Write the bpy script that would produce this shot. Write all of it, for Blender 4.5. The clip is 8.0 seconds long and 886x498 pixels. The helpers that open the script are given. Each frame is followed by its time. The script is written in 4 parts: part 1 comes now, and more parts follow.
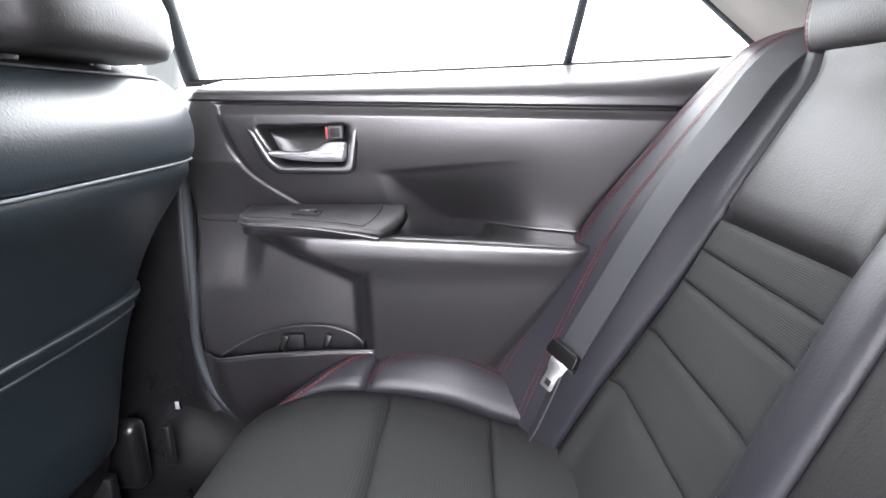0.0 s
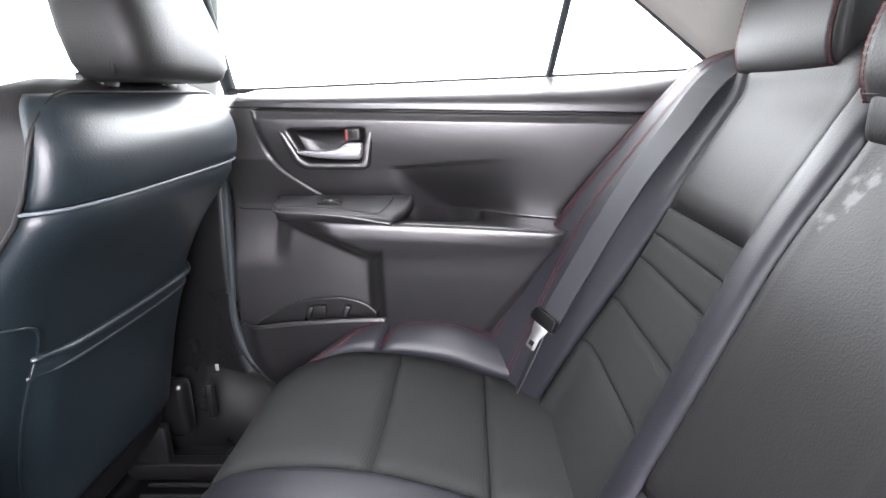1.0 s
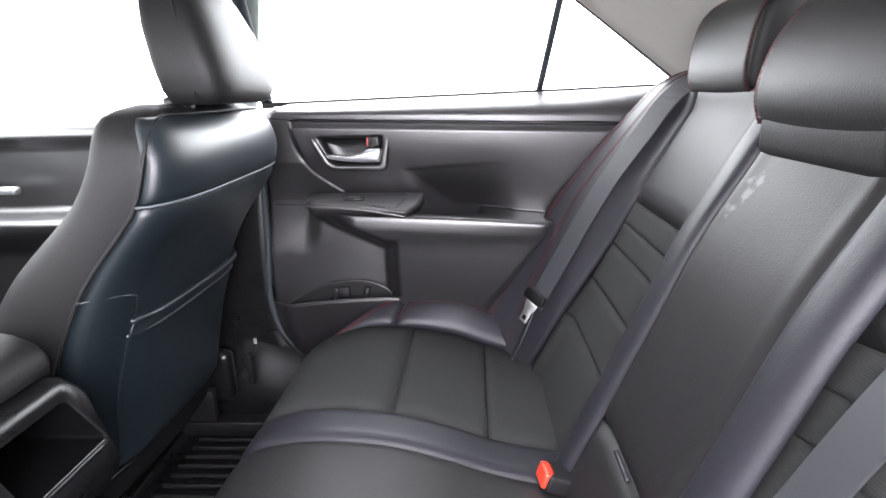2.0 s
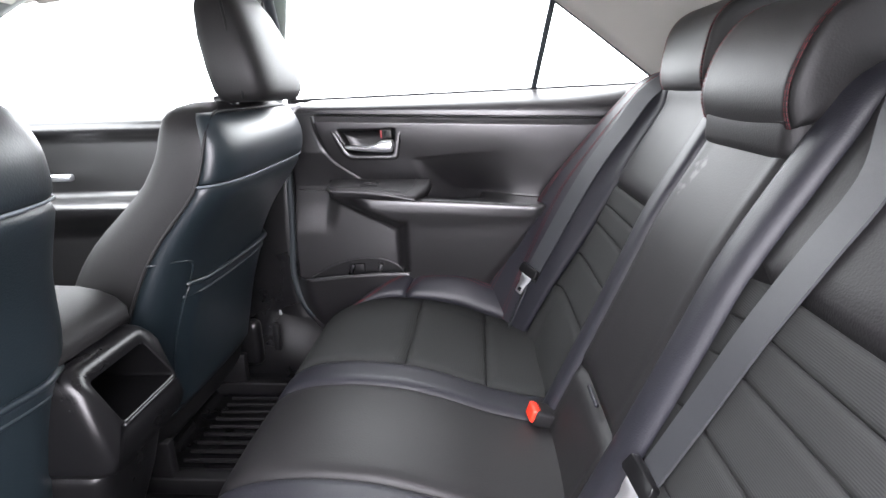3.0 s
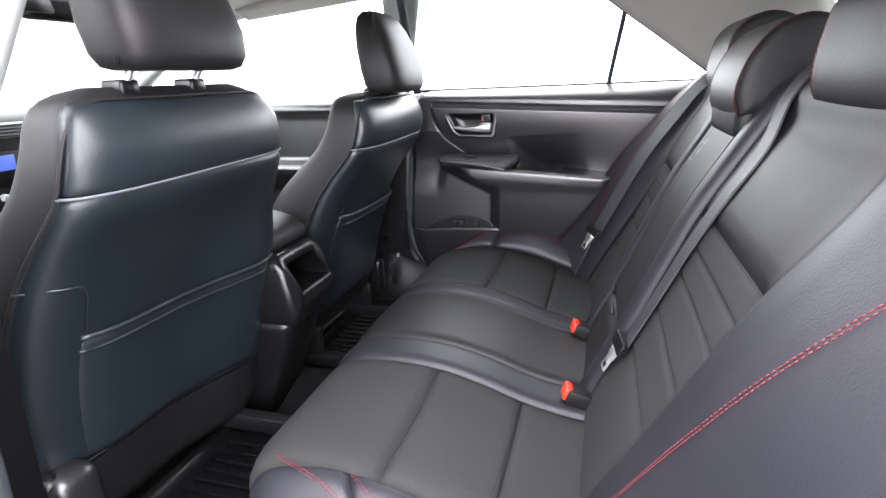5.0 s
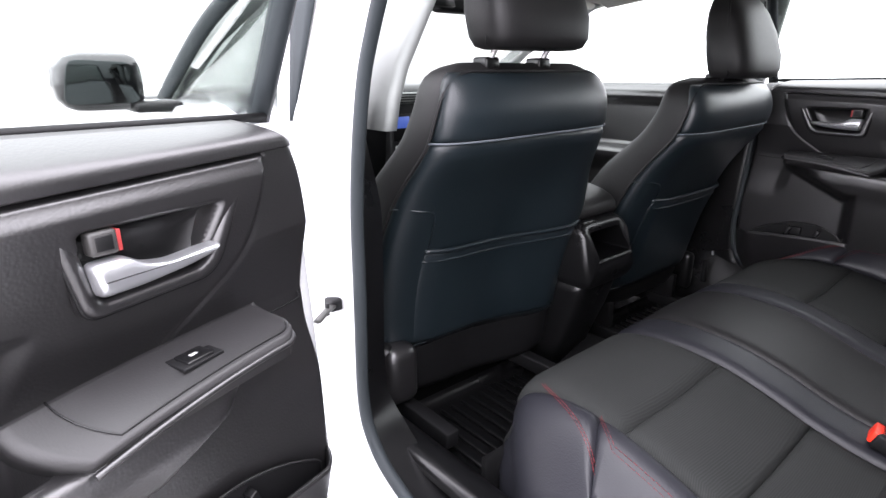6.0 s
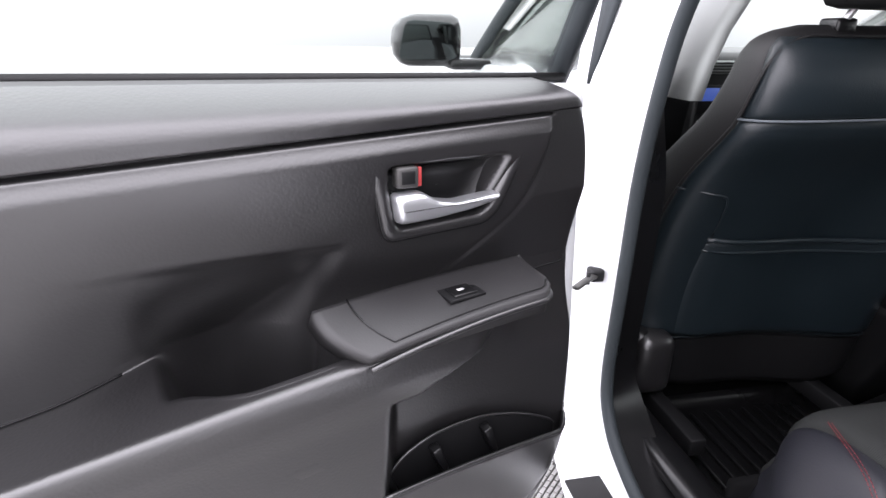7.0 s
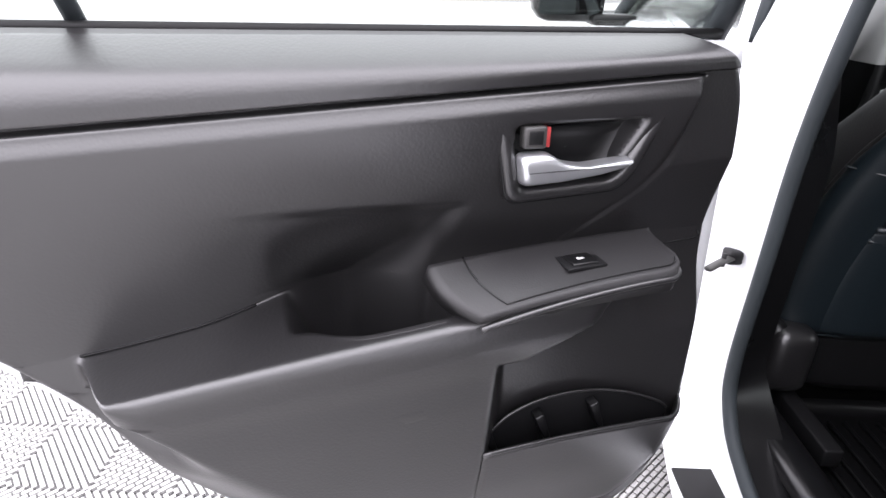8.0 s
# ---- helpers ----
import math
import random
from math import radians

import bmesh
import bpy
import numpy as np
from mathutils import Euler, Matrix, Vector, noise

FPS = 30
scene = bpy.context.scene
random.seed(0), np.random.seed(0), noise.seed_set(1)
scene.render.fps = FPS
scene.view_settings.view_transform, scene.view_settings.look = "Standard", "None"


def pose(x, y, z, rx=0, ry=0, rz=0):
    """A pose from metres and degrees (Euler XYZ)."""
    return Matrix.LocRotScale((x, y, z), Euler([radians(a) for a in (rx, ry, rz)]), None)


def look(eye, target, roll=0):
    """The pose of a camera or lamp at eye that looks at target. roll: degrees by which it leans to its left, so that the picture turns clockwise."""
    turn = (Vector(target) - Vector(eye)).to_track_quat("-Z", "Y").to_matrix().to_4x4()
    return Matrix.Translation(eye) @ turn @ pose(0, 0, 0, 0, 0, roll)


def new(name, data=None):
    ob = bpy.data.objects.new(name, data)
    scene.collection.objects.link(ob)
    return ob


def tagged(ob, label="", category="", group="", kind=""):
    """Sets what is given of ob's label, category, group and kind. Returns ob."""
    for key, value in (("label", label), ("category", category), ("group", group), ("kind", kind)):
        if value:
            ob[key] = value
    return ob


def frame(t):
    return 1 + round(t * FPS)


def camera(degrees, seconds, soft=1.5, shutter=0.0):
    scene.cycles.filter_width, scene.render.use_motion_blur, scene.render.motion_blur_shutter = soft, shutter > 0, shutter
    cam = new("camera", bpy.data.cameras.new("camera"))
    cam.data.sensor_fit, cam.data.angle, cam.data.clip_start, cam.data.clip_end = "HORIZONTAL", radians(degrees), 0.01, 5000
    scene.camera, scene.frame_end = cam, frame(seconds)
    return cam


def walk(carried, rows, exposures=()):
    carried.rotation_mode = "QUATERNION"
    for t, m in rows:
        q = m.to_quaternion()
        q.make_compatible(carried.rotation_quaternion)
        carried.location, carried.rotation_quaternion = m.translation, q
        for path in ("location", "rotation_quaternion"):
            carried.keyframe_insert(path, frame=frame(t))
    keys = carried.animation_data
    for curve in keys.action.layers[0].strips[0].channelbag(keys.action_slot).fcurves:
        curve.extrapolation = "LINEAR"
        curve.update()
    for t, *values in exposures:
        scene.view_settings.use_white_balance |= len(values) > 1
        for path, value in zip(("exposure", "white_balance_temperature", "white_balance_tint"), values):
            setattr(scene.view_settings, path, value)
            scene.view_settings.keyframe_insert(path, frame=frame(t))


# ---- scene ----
cam = camera(77.4, 8.0)
PATH = [
    (0, (0.142, -0.24, 0.99), (0.044, 1.695, 0.493), -1.4),
    (0.5, (0.137, -0.329, 1.003), (0.054, 1.601, 0.483), -1.5),
    (1, (0.145, -0.414, 1.027), (0.052, 1.509, 0.486), -1.5),
    (1.5, (0.151, -0.514, 1.048), (0.043, 1.407, 0.504), -1.7),
    (3, (0.162, -0.788, 1.071), (0.03, 1.126, 0.504), -1.9),
    (3.5, (0.177, -0.878, 1.063), (-0.023, 1.026, 0.485), -2.1),
    (4, (0.214, -0.999, 1.084), (-0.057, 0.891, 0.487), -1.7),
    (4.2, (0.244, -1.049, 1.095), (-0.066, 0.835, 0.5), -1.7),
    (5.3, (0.334, -1.227, 1.084), (-0.42, 0.526, 0.484), -1.5),
    (5.5, (0.363, -1.243, 1.079), (-0.591, 0.411, 0.483), -1.3),
    (5.6, (0.372, -1.26, 1.079), (-0.679, 0.338, 0.493), -1.2),
    (6, (0.406, -1.281, 1.072), (-1.055, -0.058, 0.464), -0.3),
    (6.5, (0.408, -1.284, 1.061), (-1.336, -0.559, 0.404), 0.4),
    (7, (0.405, -1.281, 1.065), (-1.427, -0.922, 0.348), 0.8),
    (7.5, (0.399, -1.279, 1.061), (-1.441, -1.192, 0.282), 0.9),
    (8, (0.397, -1.281, 1.061), (-1.412, -1.347, 0.211), 0.7),
]
walk(cam, [(t, look(eye, target, roll)) for t, eye, target, roll in PATH], exposures=((0, 2.55), (1.5, 2.15), (3, 1.75), (4.2, 1.65), (5.3, 1.2), (6.0, 0.45), (7.0, -0.08), (8.0, -0.2)))

# ---- light ----
world = bpy.data.worlds.new("white_booth")
scene.world = world
world.use_nodes = True
wt = world.node_tree
wz = wt.nodes.new("ShaderNodeSeparateXYZ")
wt.links.new(wt.nodes.new("ShaderNodeTexCoord").outputs["Generated"], wz.inputs[0])
wr = wt.nodes.new("ShaderNodeMapRange")
wr.inputs[1].default_value, wr.inputs[2].default_value, wr.inputs[3].default_value, wr.inputs[4].default_value = -0.02, 0.9, 1.6, 8.0
wt.links.new(wz.outputs[2], wr.inputs[0])
# a long white booth: its two side walls are lit, its ends are dim
wy = wt.nodes.new("ShaderNodeMath")
wy.operation = "MULTIPLY"
wt.links.new(wz.outputs[1], wy.inputs[0])
wt.links.new(wz.outputs[1], wy.inputs[1])
wq = wt.nodes.new("ShaderNodeMath")
wq.operation = "MULTIPLY"
wt.links.new(wy.outputs[0], wq.inputs[0])
wt.links.new(wy.outputs[0], wq.inputs[1])
wm = wt.nodes.new("ShaderNodeMath")
wm.operation = "MULTIPLY_ADD"
wm.inputs[1].default_value = 6.2
wt.links.new(wq.outputs[0], wm.inputs[0])
wl = wt.nodes.new("ShaderNodeMath")
wl.operation = "MULTIPLY_ADD"
wl.inputs[1].default_value = -1.1
wt.links.new(wz.outputs[1], wl.inputs[0])
wt.links.new(wr.outputs[0], wl.inputs[2])
wt.links.new(wl.outputs[0], wm.inputs[2])
wt.nodes["Background"].inputs[0].default_value = (1.0, 0.962, 1.055, 1)
wt.links.new(wm.outputs[0], wt.nodes["Background"].inputs[1])

# ---- materials ----


def material(name, color, rough=0.5, metal=0.0, grain=900.0, bump=0.15, vary=0.25, kind="noise", wear=6.0, coat=0.0, spec=0.5, dist=0.0006):
    m = bpy.data.materials.new(name)
    m.use_nodes = True
    nt = m.node_tree
    b = nt.nodes["Principled BSDF"]
    b.inputs["Metallic"].default_value = metal
    b.inputs["Coat Weight"].default_value = coat
    b.inputs["Specular IOR Level"].default_value = spec
    co = nt.nodes.new("ShaderNodeTexCoord").outputs["Object"]
    big = nt.nodes.new("ShaderNodeTexNoise")
    big.inputs["Scale"].default_value, big.inputs["Detail"].default_value = wear, 5
    nt.links.new(co, big.inputs["Vector"])
    mix = nt.nodes.new("ShaderNodeMix")
    mix.data_type = "RGBA"
    mix.inputs[6].default_value = (*[c * (1 - vary) for c in color], 1)
    mix.inputs[7].default_value = (*[min(1, c * (1 + vary)) for c in color], 1)
    nt.links.new(big.outputs["Fac"], mix.inputs[0])
    nt.links.new(mix.outputs[2], b.inputs["Base Color"])
    mr = nt.nodes.new("ShaderNodeMapRange")
    mr.inputs[3].default_value, mr.inputs[4].default_value = max(0.02, rough - 0.07), rough + 0.07
    nt.links.new(big.outputs["Fac"], mr.inputs[0])
    nt.links.new(mr.outputs[0], b.inputs["Roughness"])
    if bump:
        if kind == "leather":
            tex = nt.nodes.new("ShaderNodeTexVoronoi")
            tex.feature = "SMOOTH_F1"
            tex.inputs["Scale"].default_value = grain
            out = tex.outputs["Distance"]
            nt.links.new(co, tex.inputs["Vector"])
        elif kind == "wave":
            tex = nt.nodes.new("ShaderNodeTexWave")
            tex.bands_direction = "X"
            tex.inputs["Scale"].default_value = grain
            tex.inputs["Distortion"].default_value = 2.0
            tex.inputs["Detail"].default_value = 1.0
            tex.inputs["Detail Scale"].default_value = 0.25
            out = tex.outputs["Fac"]
            lean = nt.nodes.new("ShaderNodeMapping")
            lean.inputs["Rotation"].default_value = (0, 0.65, 0)
            nt.links.new(co, lean.inputs["Vector"])
            nt.links.new(lean.outputs[0], tex.inputs["Vector"])
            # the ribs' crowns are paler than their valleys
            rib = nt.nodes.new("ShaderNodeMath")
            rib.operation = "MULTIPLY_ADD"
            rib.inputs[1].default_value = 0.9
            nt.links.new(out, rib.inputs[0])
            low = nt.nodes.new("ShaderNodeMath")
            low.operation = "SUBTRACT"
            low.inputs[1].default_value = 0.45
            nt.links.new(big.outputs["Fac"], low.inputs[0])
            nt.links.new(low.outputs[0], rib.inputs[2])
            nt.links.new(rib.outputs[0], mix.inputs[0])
        else:
            tex = nt.nodes.new("ShaderNodeTexNoise")
            tex.inputs["Scale"].default_value = grain
            tex.inputs["Detail"].default_value = 3
            out = tex.outputs["Fac"]
            nt.links.new(co, tex.inputs["Vector"])
        bp = nt.nodes.new("ShaderNodeBump")
        bp.inputs["Strength"].default_value, bp.inputs["Distance"].default_value = bump, dist
        nt.links.new(out, bp.inputs["Height"])
        nt.links.new(bp.outputs[0], b.inputs["Normal"])
    return m


LEATHER = material("black_leather", (0.0088, 0.0086, 0.0089), 0.52, spec=0.34, kind="leather", grain=420, bump=0.35)
LEATHER_BLUE = material("blue_black_leather", (0.0068, 0.0115, 0.0146), 0.40, spec=0.62, kind="leather", grain=420, bump=0.3)
NAVY = material("navy_leather", (0.0110, 0.0113, 0.0152), 0.49, spec=0.42, kind="leather", grain=420, bump=0.35)
CLOTH = material("ribbed_cloth", (0.022, 0.0233, 0.0226), 0.85, spec=0.2, kind="wave", grain=140, bump=0.4, dist=0.0006, vary=0.22)
TRIM = material("grained_trim", (0.0115, 0.0111, 0.0117), 0.33, spec=1.0, kind="leather", grain=340, bump=0.26, dist=0.0006)
SOFT = material("soft_trim", (0.0135, 0.013, 0.0137), 0.50, spec=0.5, kind="leather", grain=500, bump=0.25)
PLASTIC = material("hard_plastic", (0.005, 0.005, 0.0054), 0.29, spec=0.42, grain=1600, bump=0.1)
GLOSSBLACK = material("gloss_black_plastic", (0.016, 0.016, 0.017), 0.22, grain=1200, bump=0.05, spec=0.6)
LOCKGREY = material("grey_plastic", (0.038, 0.037, 0.036), 0.45, grain=1200, bump=0.08)
DARK = material("dark_plastic", (0.006, 0.006, 0.0065), 0.5, spec=0.25, grain=1200, bump=0.1)
WEB = material("belt_webbing", (0.029, 0.031, 0.034), 0.5, kind="wave", grain=700, bump=0.12)
SILVER = material("satin_silver", (0.62, 0.63, 0.65), 0.3, metal=0.85, bump=0.03, vary=0.05)
CHROME = material("bright_metal", (0.62, 0.62, 0.62), 0.38, metal=0.8, bump=0.0, vary=0.05)
WHITE = material("white_paint", (0.60, 0.61, 0.62), 0.22, bump=0.0, vary=0.02, coat=0.6)
RUBBER = material("seal_rubber", (0.024, 0.029, 0.032), 0.55, spec=0.25, grain=700, bump=0.15)
CARPET = material("carpet", (0.0045, 0.0045, 0.0048), 0.95, spec=0.1, grain=700, bump=0.9, dist=0.003)
MATRUB = material("mat_rubber", (0.0045, 0.0045, 0.0048), 0.28, spec=0.45, grain=500, bump=0.15)
LINER = material("headliner_cloth", (0.36, 0.35, 0.32), 0.92, grain=900, bump=0.3, vary=0.08)
GREY = material("grey_pillar_trim", (0.26, 0.275, 0.265), 0.6, grain=900, bump=0.15, vary=0.06)
RED = material("red_plastic", (0.75, 0.035, 0.015), 0.4, bump=0.05, vary=0.1)
DULLRED = material("dull_red_mark", (0.32, 0.03, 0.03), 0.5, bump=0.0)
REDTHREAD = material("red_thread", (0.12, 0.009, 0.014), 0.7, bump=0.0)
THREAD = material("grey_thread", (0.10, 0.115, 0.13), 0.6, bump=0.0)
TILE = material("white_tile", (0.32, 0.316, 0.308), 0.5, grain=300, bump=0.1, vary=0.08)
TILESHADE = material("tile_groove_shade", (0.10, 0.10, 0.097), 0.8, bump=0.0)
# near-black metal: a dark reflection is painted in as the mirror's colour
MIRROR = material("mirror_glass", (0.035, 0.04, 0.04), 0.08, metal=1.0, bump=0.0, vary=0.02)
# blacker than the console's plastic: the bin's inner shade is in this colour
BINSHADE = material("bin_shade_black", (0.0022, 0.0022, 0.0024), 0.3, spec=0.25, grain=1200, bump=0.05)
STEEL = material("grey_steel", (0.06, 0.06, 0.057), 0.45, metal=0.3, bump=0.05, vary=0.2)
# lighter copy of the mat rubber, with the ridges' sheen in its colour
MATRIDGE = material("sheen_rubber", (0.016, 0.016, 0.016), 0.3, spec=0.5, grain=500, bump=0.1)
LAMPGLASS = material("clear_lens", (0.5, 0.5, 0.5), 0.2, bump=0.0)


def scuffed(base, spots, tone):
    """Worn pale spots (x, y, z, radius) with ragged edges on a material of its own."""
    nt = base.node_tree
    b = nt.nodes["Principled BSDF"]
    co = nt.nodes.new("ShaderNodeTexCoord").outputs["Object"]
    rag = nt.nodes.new("ShaderNodeTexNoise")
    rag.inputs["Scale"].default_value, rag.inputs["Detail"].default_value = 85, 4
    nt.links.new(co, rag.inputs["Vector"])
    total = None
    for x, y, z, r in spots:
        far = nt.nodes.new("ShaderNodeVectorMath")
        far.operation = "DISTANCE"
        far.inputs[1].default_value = (x, y, z)
        nt.links.new(co, far.inputs[0])
        sub = nt.nodes.new("ShaderNodeMath")
        sub.operation = "MULTIPLY_ADD"
        sub.inputs[1].default_value = 0.034
        nt.links.new(rag.outputs["Fac"], sub.inputs[0])
        nt.links.new(far.outputs["Value"], sub.inputs[2])
        rng = nt.nodes.new("ShaderNodeMapRange")
        rng.inputs[1].default_value, rng.inputs[2].default_value = r + 0.012, r + 0.020
        rng.inputs[3].default_value, rng.inputs[4].default_value = 0.75, 0.0
        nt.links.new(sub.outputs[0], rng.inputs[0])
        if total is None:
            total = rng.outputs[0]
        else:
            top = nt.nodes.new("ShaderNodeMath")
            top.operation = "MAXIMUM"
            nt.links.new(total, top.inputs[0])
            nt.links.new(rng.outputs[0], top.inputs[1])
            total = top.outputs[0]
    mx = nt.nodes.new("ShaderNodeMix")
    mx.data_type = "RGBA"
    mx.inputs[7].default_value = (*tone, 1)
    nt.links.new(total, mx.inputs[0])
    nt.links.new(b.inputs["Base Color"].links[0].from_socket, mx.inputs[6])
    nt.links.new(mx.outputs[2], b.inputs["Base Color"])
    return base


WORN = scuffed(material("worn_black_leather", (0.0088, 0.0086, 0.0089), 0.52, spec=0.34, kind="leather", grain=420, bump=0.35),
               ((0.505, 0.113, 0.924, 0.010), (0.514, 0.108, 0.940, 0.009), (0.512, 0.124, 0.934, 0.006), (0.491, 0.122, 0.901, 0.008)), (0.11, 0.11, 0.108))


def glass_material(name, tint):
    m = bpy.data.materials.new(name)
    m.use_nodes = True
    nt = m.node_tree
    nt.nodes.remove(nt.nodes["Principled BSDF"])
    tr = nt.nodes.new("ShaderNodeBsdfTransparent")
    tr.inputs[0].default_value = (*tint, 1)
    gl = nt.nodes.new("ShaderNodeBsdfGlossy")
    gl.inputs["Roughness"].default_value = 0.02
    lw = nt.nodes.new("ShaderNodeLayerWeight")
    lw.inputs["Blend"].default_value = 0.5
    pw = nt.nodes.new("ShaderNodeMath")
    pw.operation = "POWER"
    pw.inputs[1].default_value = 5.0
    nt.links.new(lw.outputs["Facing"], pw.inputs[0])
    ma = nt.nodes.new("ShaderNodeMath")
    ma.operation = "MULTIPLY_ADD"
    ma.inputs[1].default_value, ma.inputs[2].default_value = 0.9, 0.03
    nt.links.new(pw.outputs[0], ma.inputs[0])
    mx = nt.nodes.new("ShaderNodeMixShader")
    nt.links.new(ma.outputs[0], mx.inputs[0])
    nt.links.new(tr.outputs[0], mx.inputs[1])
    nt.links.new(gl.outputs[0], mx.inputs[2])
    nt.links.new(mx.outputs[0], nt.nodes["Material Output"].inputs[0])
    return m


GLASS = glass_material("window_glass", (0.80, 0.83, 0.81))
# assumed tint, set to cut the light that comes in from behind
TINT = glass_material("tinted_glass", (0.55, 0.58, 0.57))
SCREEN = bpy.data.materials.new("lit_screen")
SCREEN.use_nodes = True
SCREEN.node_tree.nodes["Principled BSDF"].inputs["Base Color"].default_value = (0.02, 0.04, 0.15, 1)
SCREEN.node_tree.nodes["Principled BSDF"].inputs["Emission Color"].default_value = (0.09, 0.16, 0.62, 1)
SCREEN.node_tree.nodes["Principled BSDF"].inputs["Emission Strength"].default_value = 0.45

# ---- building helpers ----
V = Vector


def lerp(a, b, t):
    return a + (b - a) * t


def step(a, b, x):
    t = min(1.0, max(0.0, (x - a) / (b - a)))
    return t * t * (3 - 2 * t)


def bump(c, w, x):
    t = (x - c) / w
    return math.exp(-t * t)


def curve_at(pts, x):
    """Piecewise smooth value at x of a list of (x, value), x rising."""
    if x <= pts[0][0]:
        return pts[0][1]
    for i in range(len(pts) - 1):
        (x0, y0), (x1, y1) = pts[i], pts[i + 1]
        if x <= x1:
            ma = (y1 - (pts[i - 1][1] if i else y0)) / (x1 - (pts[i - 1][0] if i else x0))
            mb = ((pts[i + 2][1] if i + 2 < len(pts) else y1) - y0) / ((pts[i + 2][0] if i + 2 < len(pts) else x1) - x0)
            h, t = x1 - x0, (x - x0) / (x1 - x0)
            return (2 * t**3 - 3 * t**2 + 1) * y0 + (t**3 - 2 * t**2 + t) * h * ma + (3 * t**2 - 2 * t**3) * y1 + (t**3 - t**2) * h * mb
    return pts[-1][1]


def thing(name, label, category, at=None, group="", kind=""):
    ob = new(name)
    ob.matrix_basis = at or Matrix()
    return tagged(ob, label, category, group, kind)


def part(name, data, mat, parent, label="", smooth=True):
    """Links a mesh (verts, faces) or a bmesh as one object under its thing."""
    me = bpy.data.meshes.new(name)
    if isinstance(data, tuple):
        me.from_pydata(data[0], [], data[1])
    else:
        data.to_mesh(me)
        data.free()
    me.materials.append(mat)
    for p in me.polygons:
        p.use_smooth = smooth
    ob = new(name, me)
    ob.parent = parent
    if label:
        ob["label"] = label
    return ob


def single(name, data, mat, label, category, group="", kind="", smooth=True):
    ob = part(name, data, mat, None, label, smooth)
    return tagged(ob, label, category, group, kind)


def grid(fn, nu, nv, flip=False):
    vs = [fn(i / nu, j / nv) for i in range(nu + 1) for j in range(nv + 1)]
    fs = []
    for i in range(nu):
        for j in range(nv):
            a = i * (nv + 1) + j
            f = (a, a + nv + 1, a + nv + 2, a + 1)
            fs.append(f[::-1] if flip else f)
    return vs, fs


def sheet(fn, nu, nv, thick, flip=False):
    """A surface with thickness: front grid, back grid and a rim."""
    vs, fs = grid(fn, nu, nv, flip)
    n = len(vs)
    nor = [V((0, 0, 0)) for _ in vs]
    vv = [V(v) for v in vs]
    for f in fs:
        c = (vv[f[2]] - vv[f[0]]).cross(vv[f[3]] - vv[f[1]])
        for k in f:
            nor[k] += c
    back = [v - (m.normalized() if m.length > 0 else m) * thick for v, m in zip(vv, nor)]
    fs2 = [tuple(k + n for k in reversed(f)) for f in fs]
    ring = [i * (nv + 1) for i in range(nu + 1)] + [nu * (nv + 1) + j for j in range(1, nv + 1)]
    ring += [i * (nv + 1) + nv for i in range(nu - 1, -1, -1)] + [j for j in range(nv - 1, 0, -1)]
    rim = []
    for a, b in zip(ring, ring[1:] + ring[:1]):
        f = (a, b, b + n, a + n)
        rim.append(f if flip else f[::-1])
    return vv + back, fs + fs2 + rim


def cushion(fn, nu, nv, puff=0.006, edge=0.02, sink=0.004, thick=0.02, flip=False):
    """An upholstered panel on the surface fn(u, v): swells in the middle and dips into its seams."""
    vs, fs = grid(fn, nu, nv, flip)
    vv = [V(v) for v in vs]
    nor = [V((0, 0, 0)) for _ in vs]
    for f in fs:
        c = (vv[f[2]] - vv[f[0]]).cross(vv[f[3]] - vv[f[1]])
        for k in f:
            nor[k] += c
    lu = sum((vv[(i + 1) * (nv + 1) + nv // 2] - vv[i * (nv + 1) + nv // 2]).length for i in range(nu))
    lv = sum((vv[(nu // 2) * (nv + 1) + j + 1] - vv[(nu // 2) * (nv + 1) + j]).length for j in range(nv))
    nn = [m.normalized() if m.length > 0 else m for m in nor]
    out = []
    for i in range(nu + 1):
        for j in range(nv + 1):
            k = i * (nv + 1) + j
            d = min(min(i, nu - i) / nu * lu, min(j, nv - j) / nv * lv)
            e = min(1.0, d / edge)
            out.append(vv[k] + nn[k] * (-sink + (puff + sink) * math.sqrt(1 - (1 - e) ** 2)))
    n = len(out)
    ring = [i * (nv + 1) for i in range(nu + 1)] + [nu * (nv + 1) + j for j in range(1, nv + 1)]
    ring += [i * (nv + 1) + nv for i in range(nu - 1, -1, -1)] + [j for j in range(nv - 1, 0, -1)]
    back = [v - m * thick for v, m in zip(vv, nn)]
    faces = list(fs) + [tuple(k + n for k in reversed(f)) for f in fs]
    for a, b in zip(ring, ring[1:] + ring[:1]):
        f = (a, b, b + n, a + n)
        faces.append(f if flip else f[::-1])
    return out + back, faces


def tube(pts, r, seg=6, flat=1.0, up=(0, 0, 1)):
    pts = [V(p) for p in pts]
    vs, fs = [], []
    for i, p in enumerate(pts):
        d = (pts[min(i + 1, len(pts) - 1)] - pts[max(i - 1, 0)]).normalized()
        a = d.cross(V(up))
        if a.length < 1e-4:
            a = d.cross(V((1, 0, 0)))
        a.normalize()
        b = a.cross(d)
        for k in range(seg):
            w = 2 * math.pi * k / seg
            vs.append(p + a * (r * math.cos(w)) + b * (r * flat * math.sin(w)))
    for i in range(len(pts) - 1):
        for k in range(seg):
            fs.append((i * seg + k, (i + 1) * seg + k, (i + 1) * seg + (k + 1) % seg, i * seg + (k + 1) % seg))
    fs.append(tuple(range(seg)))
    fs.append(tuple(range((len(pts) - 1) * seg, len(pts) * seg))[::-1])
    return vs, fs


